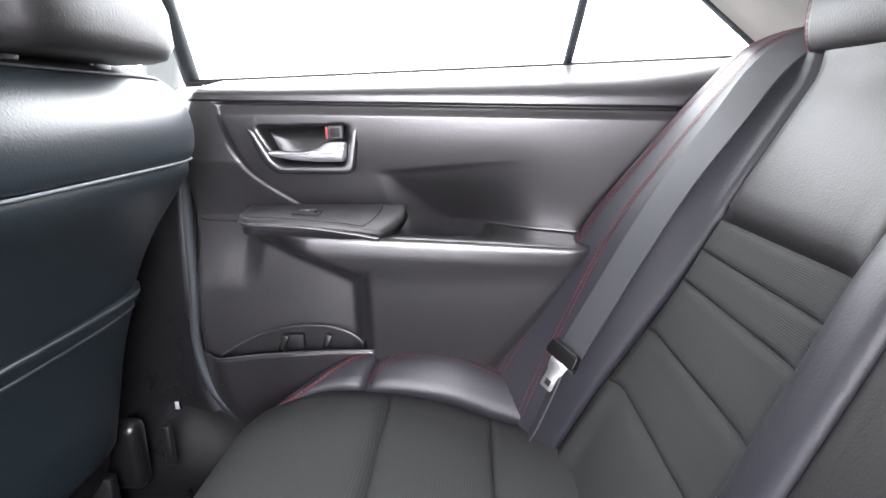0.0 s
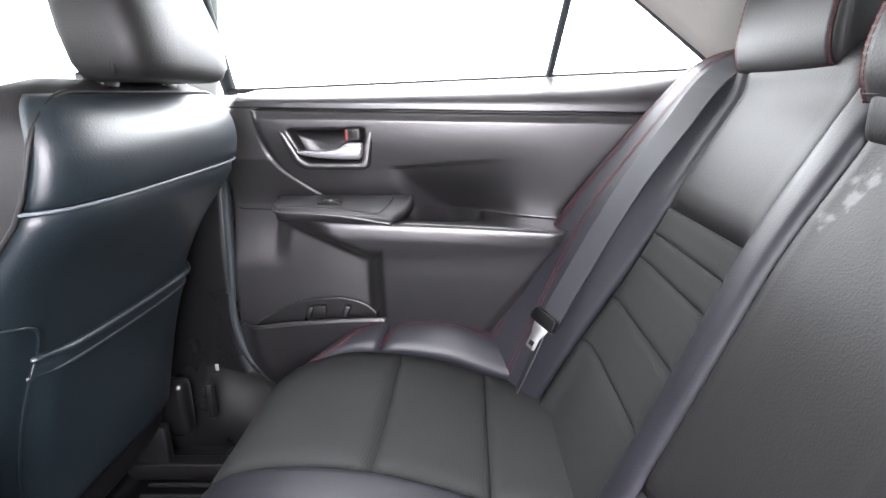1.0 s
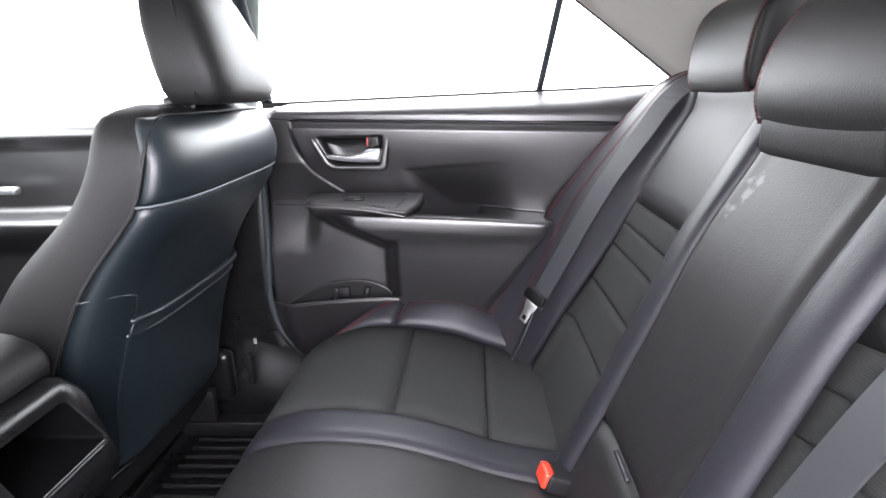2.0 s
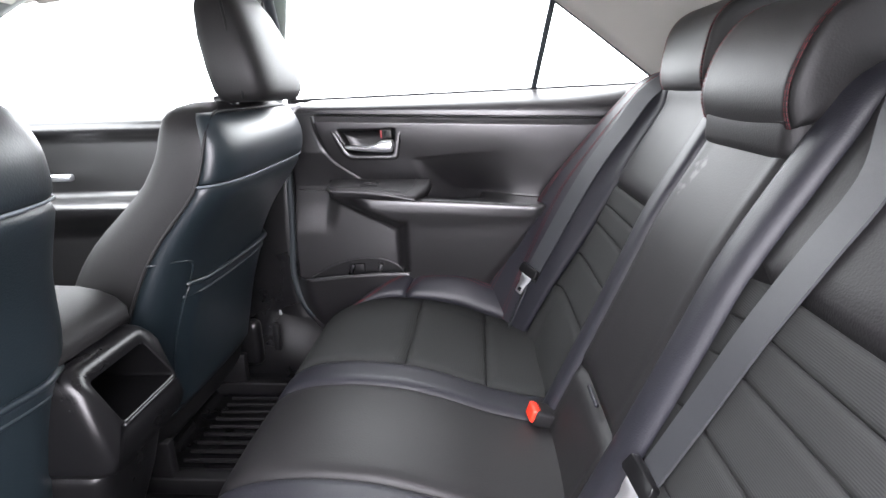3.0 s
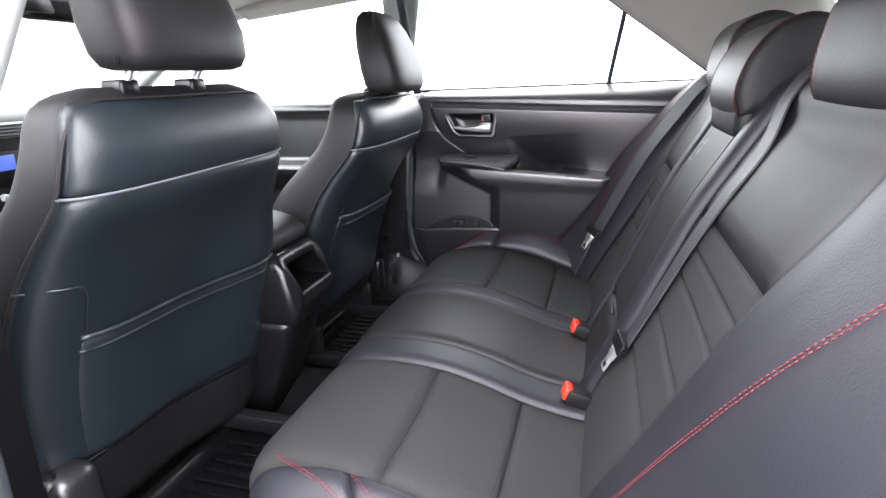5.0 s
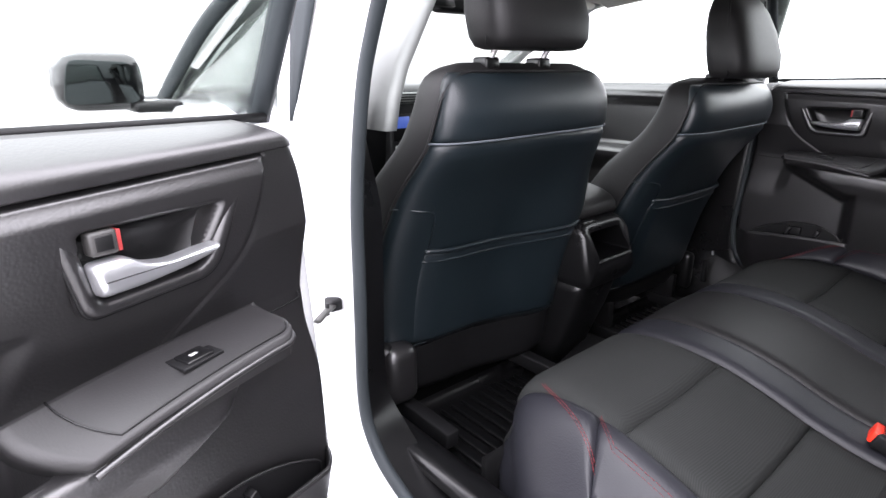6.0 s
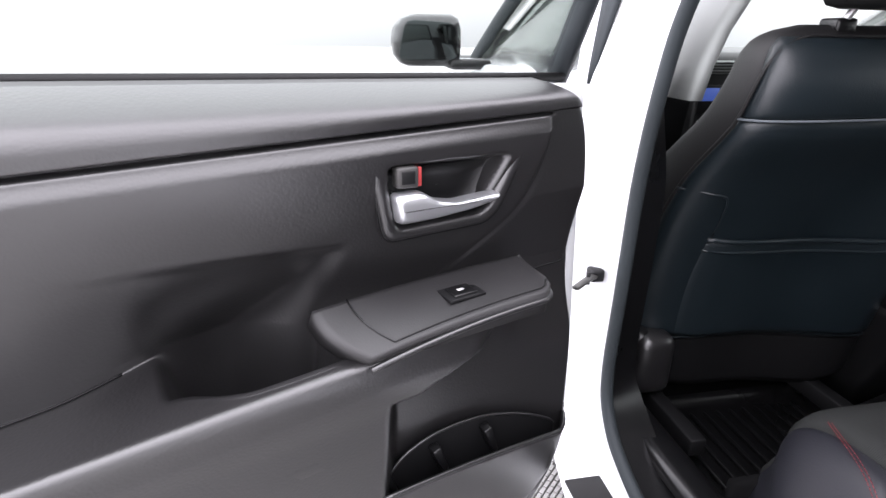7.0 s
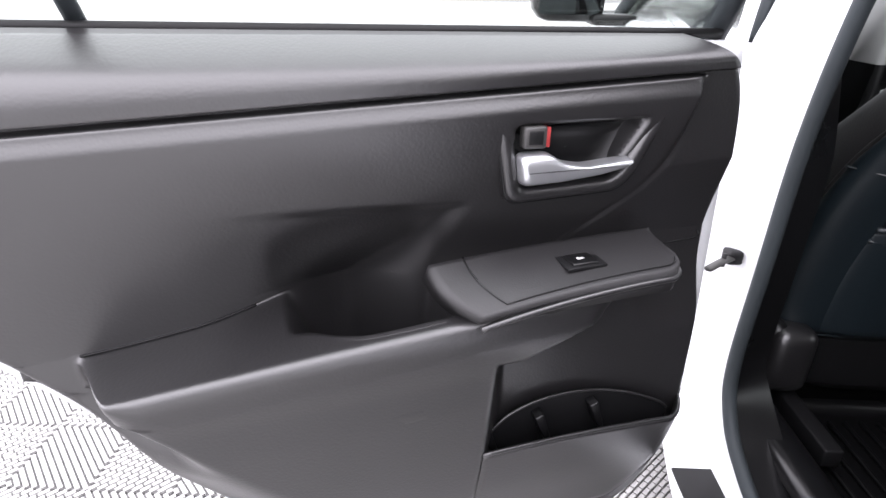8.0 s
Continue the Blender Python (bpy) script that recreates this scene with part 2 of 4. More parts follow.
def stitches(pts, r=0.0008, dash=0.0046, gap=0.0014):
    """A row of single stitches along a line, as one mesh."""
    pts = [V(p) for p in pts]
    vs, fs = [], []
    for a, b in zip(pts, pts[1:]):
        n = max(1, int((b - a).length / (dash + gap)))
        for k in range(n):
            p, q = a.lerp(b, k / n), a.lerp(b, (k + dash / (dash + gap)) / n)
            tv, tf = tube([p, q], r, 4)
            o = len(vs)
            vs += tv
            fs += [tuple(i + o for i in f) for f in tf]
    return vs, fs


def smoothline(pts, n=8):
    """More points along a polyline, rounded at its corners."""
    pts = [V(p) for p in pts]
    out = []
    for i in range(len(pts) - 1):
        p0, p1, p2, p3 = pts[max(i - 1, 0)], pts[i], pts[i + 1], pts[min(i + 2, len(pts) - 1)]
        for k in range(n):
            t = k / n
            out.append(0.5 * ((2 * p1) + (p2 - p0) * t + (2 * p0 - 5 * p1 + 4 * p2 - p3) * t * t + (3 * p1 - p0 - 3 * p2 + p3) * t**3))
    return out + [pts[-1]]


def round_poly(pts, r, n=5):
    """A closed outline in (a, b) with its corners rounded; the same number of points for any size."""
    out = []
    m = len(pts)
    for i in range(m):
        p, c, q = V((*pts[i - 1], 0)), V((*pts[i], 0)), V((*pts[(i + 1) % m], 0))
        d0, d1 = (p - c), (q - c)
        k = min(r, d0.length * 0.45, d1.length * 0.45)
        a, b = c + d0.normalized() * k, c + d1.normalized() * k
        for j in range(n + 1):
            t = j / n
            w = a * (1 - t) ** 2 + c * 2 * t * (1 - t) + b * t * t
            out.append((w.x, w.y))
    return out


def loops(rows):
    """Closed loops of equal count, joined one to the next."""
    n = len(rows[0])
    fs = [(i * n + k, i * n + (k + 1) % n, (i + 1) * n + (k + 1) % n, (i + 1) * n + k) for i in range(len(rows) - 1) for k in range(n)]
    return [V(p) for r in rows for p in r], fs


def rbox(x0, x1, y0, y1, z0, z1, r=0.004, seg=2):
    bm = bmesh.new()
    bmesh.ops.create_cube(bm, size=1)
    for v in bm.verts:
        v.co = V((lerp(x0, x1, v.co.x + 0.5), lerp(y0, y1, v.co.y + 0.5), lerp(z0, z1, v.co.z + 0.5)))
    bmesh.ops.bevel(bm, geom=bm.edges[:], offset=r, segments=seg, affect="EDGES", profile=0.5)
    return bm


def prism(outline, y0, y1, r=0.003, to=None):
    """An outline in (a, b) drawn out from y0 to y1; to(a, y, b) gives the place."""
    to = to or (lambda a, y, b: (a, y, b))
    bm = bmesh.new()
    lo = [bm.verts.new(to(a, y0, b)) for a, b in outline]
    hi = [bm.verts.new(to(a, y1, b)) for a, b in outline]
    bm.faces.new(lo)
    bm.faces.new(hi[::-1])
    n = len(lo)
    for i in range(n):
        bm.faces.new((lo[i], hi[i], hi[(i + 1) % n], lo[(i + 1) % n]))
    bmesh.ops.recalc_face_normals(bm, faces=bm.faces)
    if r:
        bmesh.ops.bevel(bm, geom=bm.edges[:], offset=r, segments=2, affect="EDGES", profile=0.5, clamp_overlap=True)
    return bm


def loft(rings):
    n = len(rings[0])
    vs = [V(p) for r in rings for p in r]
    fs = []
    for i in range(len(rings) - 1):
        for k in range(n):
            fs.append((i * n + k, i * n + (k + 1) % n, (i + 1) * n + (k + 1) % n, (i + 1) * n + k))
    fs.append(tuple(range(n))[::-1])
    fs.append(tuple(range((len(rings) - 1) * n, len(rings) * n)))
    bm = bmesh.new()
    bv = [bm.verts.new(v) for v in vs]
    for f in fs:
        bm.faces.new([bv[k] for k in f])
    bmesh.ops.recalc_face_normals(bm, faces=bm.faces)
    return bm


def superring(cx, cy, a, b, z, n=28, e=0.45):
    """A rounded rectangle of half sizes a, b round (cx, cy) at height z."""
    out = []
    for k in range(n):
        w = 2 * math.pi * k / n
        c, s = math.cos(w), math.sin(w)
        out.append((cx + a * math.copysign(abs(c) ** e, c), cy + b * math.copysign(abs(s) ** e, s), z))
    return out


MID = 0.03  # the car's middle line

# ---- ground ----
ground = single("ground", sheet(lambda u, v: (lerp(-60, 60, u), lerp(-60, 60, v), -0.012), 8, 8, 0.05, False), TILE, "white booth floor laid with ribbed plastic tiles", "floor", kind="structure", smooth=False)
SIDE = 0.20


def tile_mesh(name, turn, dashed):
    """A square plate with slanting ribs, solid or broken."""
    vs, fs, which = [], [], []

    def box(pts, z0, z1, m):
        o = len(vs)
        vs.extend([(a, b, z0) for a, b in pts] + [(a, b, z1) for a, b in pts])
        for f in ((4, 5, 6, 7), (0, 1, 5, 4), (1, 2, 6, 5), (2, 3, 7, 6), (3, 0, 4, 7)):
            fs.append(tuple(o + k for k in f))
            which.append(m)

    h = SIDE / 2 - 0.001
    # plate darker than the ribs: the grooves' shade is put into its colour
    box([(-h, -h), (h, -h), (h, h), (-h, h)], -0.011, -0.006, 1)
    k = 0.0205
    for i in range(-9, 10):
        c = i * k
        half = SIDE - 0.004 - abs(c)
        if half < 0.01:
            continue
        cuts = [(-half, half)]
        if dashed:
            n = max(1, int(half * 2 / 0.034))
            cuts = [(-half + 2 * half * j / n + 0.003, -half + 2 * half * (j + 1) / n - 0.003) for j in range(n)]
        for a, b in cuts:
            q = []
            for t, w in ((a, c - 0.0068), (b, c - 0.0068), (b, c + 0.0068), (a, c + 0.0068)):
                x, y = (t + w) / 2, (t - w) / 2
                q.append((x, y) if turn else (x, -y))
            if turn:
                q = q[::-1]
            box(q, -0.006, 0.0, 0)
    me = bpy.data.meshes.new(name)
    me.from_pydata(vs, [], fs)
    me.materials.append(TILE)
    me.materials.append(TILESHADE)
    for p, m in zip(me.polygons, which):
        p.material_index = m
    return me


TILES = (tile_mesh("tile_solid", True, False), tile_mesh("tile_broken", False, True))
for i in range(-6, 8):
    for j in range(-5, 9):
        t = new("tile", TILES[(i + j) % 2])
        t.parent = ground
        t.location = (-0.593 + SIDE * i, -2.235 + SIDE * j, 0)

# ---- rear bench cushion ----
CUSH = [(-0.30, 0.30), (-0.262, 0.385), (-0.255, 0.44), (-0.23, 0.480), (-0.18, 0.503), (-0.10, 0.512), (0.0, 0.505), (0.09, 0.482), (0.175, 0.452), (0.26, 0.432), (0.36, 0.42)]


def cush_at(p, y):
    """Place on the bench: p runs 0 (front bottom) to 1 (rear crease), y from the middle line."""
    k = p * (len(CUSH) - 1)
    x = curve_at([(i, c[0]) for i, c in enumerate(CUSH)], k)
    z = curve_at([(i, c[1]) for i, c in enumerate(CUSH)], k)
    a = abs(y)
    front = 1 - step(-0.15, 0.05, x)
    z += step(0.56, 0.64, a) * step(-0.26, -0.12, x) * ((0.052 if y > 0 else 0.010) * (1 - 0.5 * step(0.12, 0.3, x)) + (0.040 * step(-0.06, 0.14, x) if y > 0 else 0.0))
    z -= 0.16 * step(0.655, 0.70, a) ** 2 if y > 0 else 0.12 * step(0.575, 0.72, a) ** 1.6
    x += 0.125 * front * max(0.0, (a - 0.50) / 0.18) ** 2.2
    z -= 0.008 * bump(0.41, 0.16, a) * step(-0.2, 0.0, x)
    z += 0.010 * bump(0.0, 0.16, y)
    return V((x, MID + y, z))


def p_of_x(x):
    lo, hi = 0.3, 1.0
    for _ in range(30):
        m = (lo + hi) / 2
        if curve_at([(i, c[0]) for i, c in enumerate(CUSH)], m * (len(CUSH) - 1)) < x:
            lo = m
        else:
            hi = m
    return lo


def patch(surf, p0, p1, y0, y1):
    return lambda u, v: surf(lerp(p0, p1, u), lerp(y0, y1, v))


bench = thing("rear_bench", "black leather rear bench seat with ribbed cloth inserts and red stitching", "car seat")
PS = [0.0, p_of_x(0.0), p_of_x(0.175), 1.0]
for s in (1, -1):
    f = s < 0
    for a, b in zip(PS, PS[1:]):
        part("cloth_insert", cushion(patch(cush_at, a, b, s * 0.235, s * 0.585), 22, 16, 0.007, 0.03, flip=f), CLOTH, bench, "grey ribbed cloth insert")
    pm = p_of_x(-0.055)
    for a, b in ((0.0, pm), (pm, 1.0)):
        part("outer_bolster", cushion(patch(cush_at, a, b, s * 0.585, s * 0.705), 24, 14, 0.004, 0.02, flip=f), NAVY, bench)
    part("inner_bolster", cushion(patch(cush_at, 0, 1, s * 0.135, s * 0.235), 40, 8, 0.008, 0.03, flip=f), NAVY, bench)
    pf = p_of_x(-0.245)
    for w in (0.0, 0.007):
        red = [cush_at(lerp(pf, 1, k / 60), s * (0.515 + w + 0.140 * min(1, k / 22) ** 0.8)) + V((0, 0, 0.005)) for k in range(61)]
        part("red_stitching", stitches(red), REDTHREAD, bench, "red contrast stitching")
        red = [cush_at(lerp(pm, 1, k / 40), s * (0.590 + w + 0.035 * min(1, k / 5) ** 0.7)) + V((0, 0, 0.0055)) for k in range(41)]
        part("red_stitching", stitches(red, 0.0006), REDTHREAD, bench, "red contrast stitching")
part("centre_panel", cushion(patch(cush_at, 0, 1, -0.135, 0.135), 44, 20, 0.006, 0.03), LEATHER, bench)

# ---- rear backrest ----
BACK = [(0.262, 0.38), (0.285, 0.44), (0.316, 0.51), (0.365, 0.62), (0.419, 0.747), (0.463, 0.85), (0.515, 0.943), (0.560, 1.018), (0.595, 1.065), (0.66, 1.09), (0.74, 1.085)]


def left_edge(z):
    """Where the left backrest's cloth and leather meet the side bolster."""
    return min(0.655, 0.568 + 0.27 * (z - 0.64))


def right_edge(z):
    return max(0.478, 0.526 - 0.17 * (z - 0.56))


def back_at(z01, y):
    k = z01 * (len(BACK) - 1)
    x = curve_at([(i, c[0]) for i, c in enumerate(BACK)], k)
    z = curve_at([(i, c[1]) for i, c in enumerate(BACK)], k)
    a = abs(y)
    full = curve_at([(0.4, 0.142), (0.54, 0.131), (0.61, 0.125), (0.69, 0.116), (0.79, 0.101), (0.88, 0.076), (0.97, 0.055), (1.09, 0.02)], z)
    if y < 0:
        a -= (left_edge(z) - 0.525) * step(0.30, 0.50, a)
        x -= 0.009 * step(0.52, 0.60, a) + max(0.0, 0.15 * full - 0.009) * step(0.600, 0.655, a)
    else:
        # a flat flank leaning forward to its stitched edge, then turning back
        t = min(1.0, max(0.0, (a - right_edge(z)) / (0.640 - right_edge(z))))
        x -= full * (t - 0.06 * math.sin(math.pi * t) * (1 - t)) * 1.04
        x += 0.05 * step(0.640, 0.666, a) ** 2
    x += 0.022 * step(0.165, 0.225, a) * (1 - step(0.49, 0.54, a)) * (1 - step(1.0, 1.07, z))
    x += 0.010 * (1 - step(0.09, 0.135, a)) * (1 - step(0.95, 1.05, z))
    return V((x, MID + y, z))


def to_edge(p0, p1, y0, side):
    """A patch of a backrest from y0 out to the slanting line of its side bolster."""
    def at(u, v):
        p = lerp(p0, p1, u)
        z = curve_at([(i, c[1]) for i, c in enumerate(BACK)], p * (len(BACK) - 1))
        return back_at(p, side * lerp(y0, left_edge(z) if side < 0 else right_edge(z), v))
    return at


def from_edge(p0, p1, y1, side):
    def at(u, v):
        p = lerp(p0, p1, u)
        z = curve_at([(i, c[1]) for i, c in enumerate(BACK)], p * (len(BACK) - 1))
        return back_at(p, side * lerp(left_edge(z) if side < 0 else right_edge(z), y1, v))
    return at


def q_of_z(z):
    lo, hi = 0.0, 0.9
    for _ in range(30):
        m = (lo + hi) / 2
        if curve_at([(i, c[1]) for i, c in enumerate(BACK)], m * (len(BACK) - 1)) < z:
            lo = m
        else:
            hi = m
    return lo


back = bench
for s in (1, -1):
    QS = [0.0] + [q_of_z(z) for z in ((0.575, 0.666, 0.747, 0.792, 0.836) if s > 0 else (0.600, 0.682, 0.756, 0.803, 0.847))]
    f = s < 0
    for a, b in zip(QS, QS[1:]):
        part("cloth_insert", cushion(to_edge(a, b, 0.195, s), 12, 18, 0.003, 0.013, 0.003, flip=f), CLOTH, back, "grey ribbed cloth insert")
    part("upper_panel", cushion(to_edge(QS[-1], 1.0, 0.195, s), 26, 18, 0.007, 0.026, flip=f), LEATHER, back)
    part("inner_bolster", cushion(patch(back_at, 0, 1, s * 0.125, s * 0.195), 40, 8, 0.006, 0.025, flip=f), NAVY, back)
    part("side_bolster", cushion(from_edge(0, 0.94, 0.662 if s > 0 else 0.96, s), 40, 30, 0.003, 0.014, flip=f), NAVY, back)
    for yy in ((0.634, 0.628, 0.594, 0.589) if s > 0 else (0.0, 0.006)):
        line = []
        for k in range(2, 41):
            p = 0.94 * k / 40
            z = curve_at([(i, c[1]) for i, c in enumerate(BACK)], p * (len(BACK) - 1))
            line.append(back_at(p, yy if s > 0 else -(0.644 + 0.485 * (z - 0.586) + yy)) + V((-0.0045, 0, 0.002)))
        part("red_stitching", stitches(line, 0.0006), REDTHREAD, back, "red contrast stitching")
part("centre_panel", cushion(patch(back_at, q_of_z(0.565), 1, -0.125, 0.125), 44, 22, 0.007, 0.025, 0.006), WORN, back, "fold-down centre armrest panel with pale scuffs")
part("backing", sheet(lambda u, v: back_at(lerp(0.02, 0.93, u), lerp(-0.70, 0.64, v)) + V((0.022, 0, -0.008)), 30, 60, 0.02, False), DARK, back)
part("centre_base", cushion(patch(back_at, 0, q_of_z(0.565), -0.125, 0.125), 10, 22, 0.004, 0.02, 0.006), LEATHER, back)
part("pull_strap", tube([back_at(q_of_z(0.575), k) + V((-0.010, 0, -0.002)) for k in (-0.03, -0.015, 0.0, 0.015, 0.03)], 0.004, 6), NAVY, back)

# ---- rear headrests ----
OUTER = [(0.610, 1.050), (0.588, 1.044), (0.572, 1.052), (0.566, 1.085), (0.571, 1.130), (0.580, 1.165), (0.598, 1.190), (0.625, 1.206), (0.655, 1.212), (0.700, 1.200), (0.735, 1.160), (0.715, 1.100), (0.660, 1.062)]
CENTRE = [(0.530, 1.008), (0.522, 1.035), (0.524, 1.070), (0.541, 1.116), (0.573, 1.156), (0.615, 1.175), (0.655, 1.168), (0.700, 1.142), (0.725, 1.110), (0.665, 1.082), (0.615, 1.054), (0.568, 1.018)]


def rear_headrest(name, profile, yc, half, chin, label):
    """A padded dome: a broad front and top between two flat, stitched cheeks."""
    h = thing(name, label, "headrest", group="rear headrests")
    n = len(profile)
    cx, cz = sum(p[0] for p in profile) / n, sum(p[1] for p in profile) / n
    side = smoothline([(a, 0, b) for a, b in profile] + [(profile[0][0], 0, profile[0][1])], 5)[:-1]

    def ring(y, g):
        return [(cx + (p.x - cx) * g, MID + yc + y, cz + (p.z - cz) * g) for p in side]

    crown = [ring(half * t, 1 + 0.022 * (1 - t * t)) for t in [k / 10 - 1 for k in range(21)]]
    part("pad", loft(crown), LEATHER, h)
    for sg in (-1, 1):
        cheek = [ring(sg * (half + dy), g) for dy, g in ((-0.001, 0.985), (0.0035, 0.975), (0.008, 0.94), (0.0115, 0.86), (0.0135, 0.72), (0.0145, 0.5), (0.015, 0.2))]
        part("cheek", loft(cheek), LEATHER, h, "flat leather headrest cheek")
        for w in (-0.005, 0.0005):
            part("red_stitching", stitches([V(p) for p in ring(sg * (half + w), 1.001)[:44]], 0.0005), REDTHREAD, h, "red contrast stitching")
    if not chin:
        return h
    p = side[2]
    part("chin_seam", tube([(p.x + 0.0004, MID + yc + half * (k / 10 - 1), p.z) for k in range(21)], 0.0014, 6), DARK, h)
    low = profile[0]
    part("chin", rbox(low[0] - 0.003, low[0] + 0.10, MID + yc - half * 1.02, MID + yc + half * 1.02, low[1] - 0.046, low[1] + 0.028, 0.022, 5), LEATHER, h)
    return h


rear_headrest("rear_headrest", OUTER, 0.375, 0.118, False, "black leather rear headrest with red stitched edges")
rear_headrest("rear_headrest", OUTER, -0.470, 0.118, False, "black leather rear headrest with red stitched edges")
rear_headrest("centre_headrest", CENTRE, 0.0, 0.128, True, "wide black leather centre rear headrest with red stitching")


# ---- front seats ----
def front_seat(name, x0, y0, z0, hz, hy, pz, fat, label):
    s = thing(name, label, "car seat", pose(x0, y0, z0), group="front seats")
    # height -> x of the rear face, half width, depth
    REAR = [(0.33, -0.20), (0.40, -0.195), (0.50, -0.175), (0.60, -0.15), (0.70, -0.112), (0.80, -0.06), (0.90, 0.014), (0.93, 0.026), (0.96, 0.031), (0.985, 0.029), (1.01, 0.020), (1.03, 0.007), (1.047, -0.010), (1.056, -0.026)]
    WIDE = [(0.33, 0.24), (0.40, 0.255), (0.55, 0.272), (0.75, 0.268), (0.90, 0.255), (0.97, 0.248), (1.02, 0.232), (1.045, 0.20), (1.056, 0.16)]
    DEEP = [(0.33, 0.13), (0.55, 0.22), (0.75, 0.225), (0.87, 0.195), (0.97, 0.155), (1.02, 0.125), (1.045, 0.09), (1.056, 0.04)]

    def ring(z):
        w, xr, d = curve_at(WIDE, z), curve_at(REAR, z), curve_at(DEEP, z)
        k = fat * (1 - step(0.66, 0.97, z))
        return [(x + 3.2 * k * step(-0.1, 1.0, (y - k) / (w + k)), y, q) for x, y, q in superring(xr - d / 2, k, d / 2, w + k, z, 56, 0.5)]

    part("backrest", loft([ring(z) for z in [0.40 + 0.60 * k / 28 for k in range(29)] + [1.015, 1.03, 1.04, 1.048, 1.054, 1.056]]), LEATHER, s)
    # even steps along the rounded outline, from the middle of the rear face round to the side
    table = [(0.0, 0.0)]
    for k in range(1, 200):
        a0, a1 = (k - 1) / 199 * 1.45, k / 199 * 1.45
        dx = 0.07 * (math.cos(a0) ** 0.5 - math.cos(a1) ** 0.5)
        dy = 0.25 * (math.sin(a1) ** 0.5 - math.sin(a0) ** 0.5)
        table.append((table[-1][0] + math.hypot(dx, dy), a1))
    whole = table[-1][0]

    def rear(z, t, off=0.0):
        """On the rear face; t runs -1 to 1 across it, round the corners."""
        w, xr, d = curve_at(WIDE, z), curve_at(REAR, z), curve_at(DEEP, z)
        k = fat * (1 - step(0.66, 0.97, z))
        want = min(1.0, abs(t)) * whole
        a = next(q for p, q in table if p >= want - 1e-9)
        for i in range(1, 200):
            if table[i][0] >= want:
                f = (want - table[i - 1][0]) / max(1e-9, table[i][0] - table[i - 1][0])
                a = lerp(table[i - 1][1], table[i][1], f)
                break
        return V((xr - d / 2 + 3.2 * k * step(-0.1, 1.0, math.copysign(math.sin(a) ** 0.5, t)) + (d / 2 + off) * math.cos(a) ** 0.5, k + math.copysign((w + k + off) * math.sin(a) ** 0.5, t), z))

    def seam_z(t):
        return 0.918 + 0.004 * t

    part("upper_cover", cushion(lambda u, v: rear(lerp(seam_z(2 * v - 1), 1.040, u), 0.97 * (2 * v - 1), 0.003), 18, 44, 0.004, 0.02, 0.002, 0.004, True), LEATHER_BLUE, s, "blue-black leather upper back cover")
    part("map_pocket", cushion(lambda u, v: rear(lerp(0.41, seam_z(2 * v - 1), u), 0.97 * (2 * v - 1), 0.002), 30, 44, 0.004, 0.02, 0.002, 0.004, True), LEATHER_BLUE, s, "blue-black leather back panel with a map pocket")

    def lip(v):
        return pz - 0.006 * (1 - (2 * v - 1) ** 2)

    part("pocket_flap", cushion(lambda u, v: rear(lerp(0.415, lip(v), u), lerp(-0.68, 0.84, v), 0.004 + 0.010 * step(0.0, 0.14, v) * step(0.0, 0.14, 1 - v)), 20, 40, 0.004, 0.02, 0.003, 0.006, True), LEATHER_BLUE, s, "sewn map pocket")
    part("pocket_hem", tube([rear(lip(k / 30), lerp(-0.66, 0.82, k / 30), 0.006 + 0.012 * step(0.0, 0.14, k / 30) * step(0.0, 0.14, 1 - k / 30)) for k in range(31)], 0.0055, 8), LEATHER_BLUE, s)
    part("pocket_hem", tube([rear(lip(k / 30) - 0.026, lerp(-0.66, 0.82, k / 30), 0.005 + 0.0125 * step(0.0, 0.14, k / 30) * step(0.0, 0.14, 1 - k / 30)) for k in range(31)], 0.0042, 6), LEATHER_BLUE, s)
    part("seam_piping", tube([rear(seam_z(2 * k / 40 - 1), 0.97 * (2 * k / 40 - 1), 0.005) for k in range(41)], 0.0022, 6), THREAD, s, "pale seam piping")
    edge = [(lerp(0.43, 0.955, k / 20), -0.97) for k in range(20)]
    edge += [(0.955 + 0.085 * math.sin(w), -0.97 + 0.22 * (1 - math.cos(w))) for w in [math.pi / 2 * k / 8 for k in range(9)]]
    edge += [(1.040, lerp(-0.75, 0.0, k / 12)) for k in range(1, 13)]
    edge += [(z, -t) for z, t in reversed(edge[:-1])]
    part("edge_piping", tube([rear(z, t, 0.004) for z, t in edge], 0.0032, 6), LEATHER, s)
    part("lower_apron", cushion(lambda u, v: rear(0.415, lerp(-0.93, 0.93, v), -0.002) + V((-0.014 * (1 - u), 0, -(0.15 if fat else 0.075) * (1 - u) * (1 - 0.35 * abs(2 * v - 1) ** 4))), 8, 30, 0.001, 0.012, flip=True), DARK, s, "black lower apron")
    part("lower_seam", tube([rear(0.412, lerp(-0.97, 0.97, k / 40), 0.0045) for k in range(41)], 0.0022, 6), LEATHER_BLUE, s)
    if not fat:
        part("pocket_seam", tube([rear(lerp(0.47, lip(0), k / 10), -0.655, 0.016) for k in range(11)], 0.0014, 6), LEATHER_BLUE, s)
    part("side_seam", tube(smoothline([rear(0.775, -0.97, 0.008), rear(0.772, -0.80, 0.008), rear(0.758, -0.68, 0.009), rear(lip(0) + 0.01, -0.64, 0.010)], 5), 0.0022, 6), LEATHER_BLUE, s)
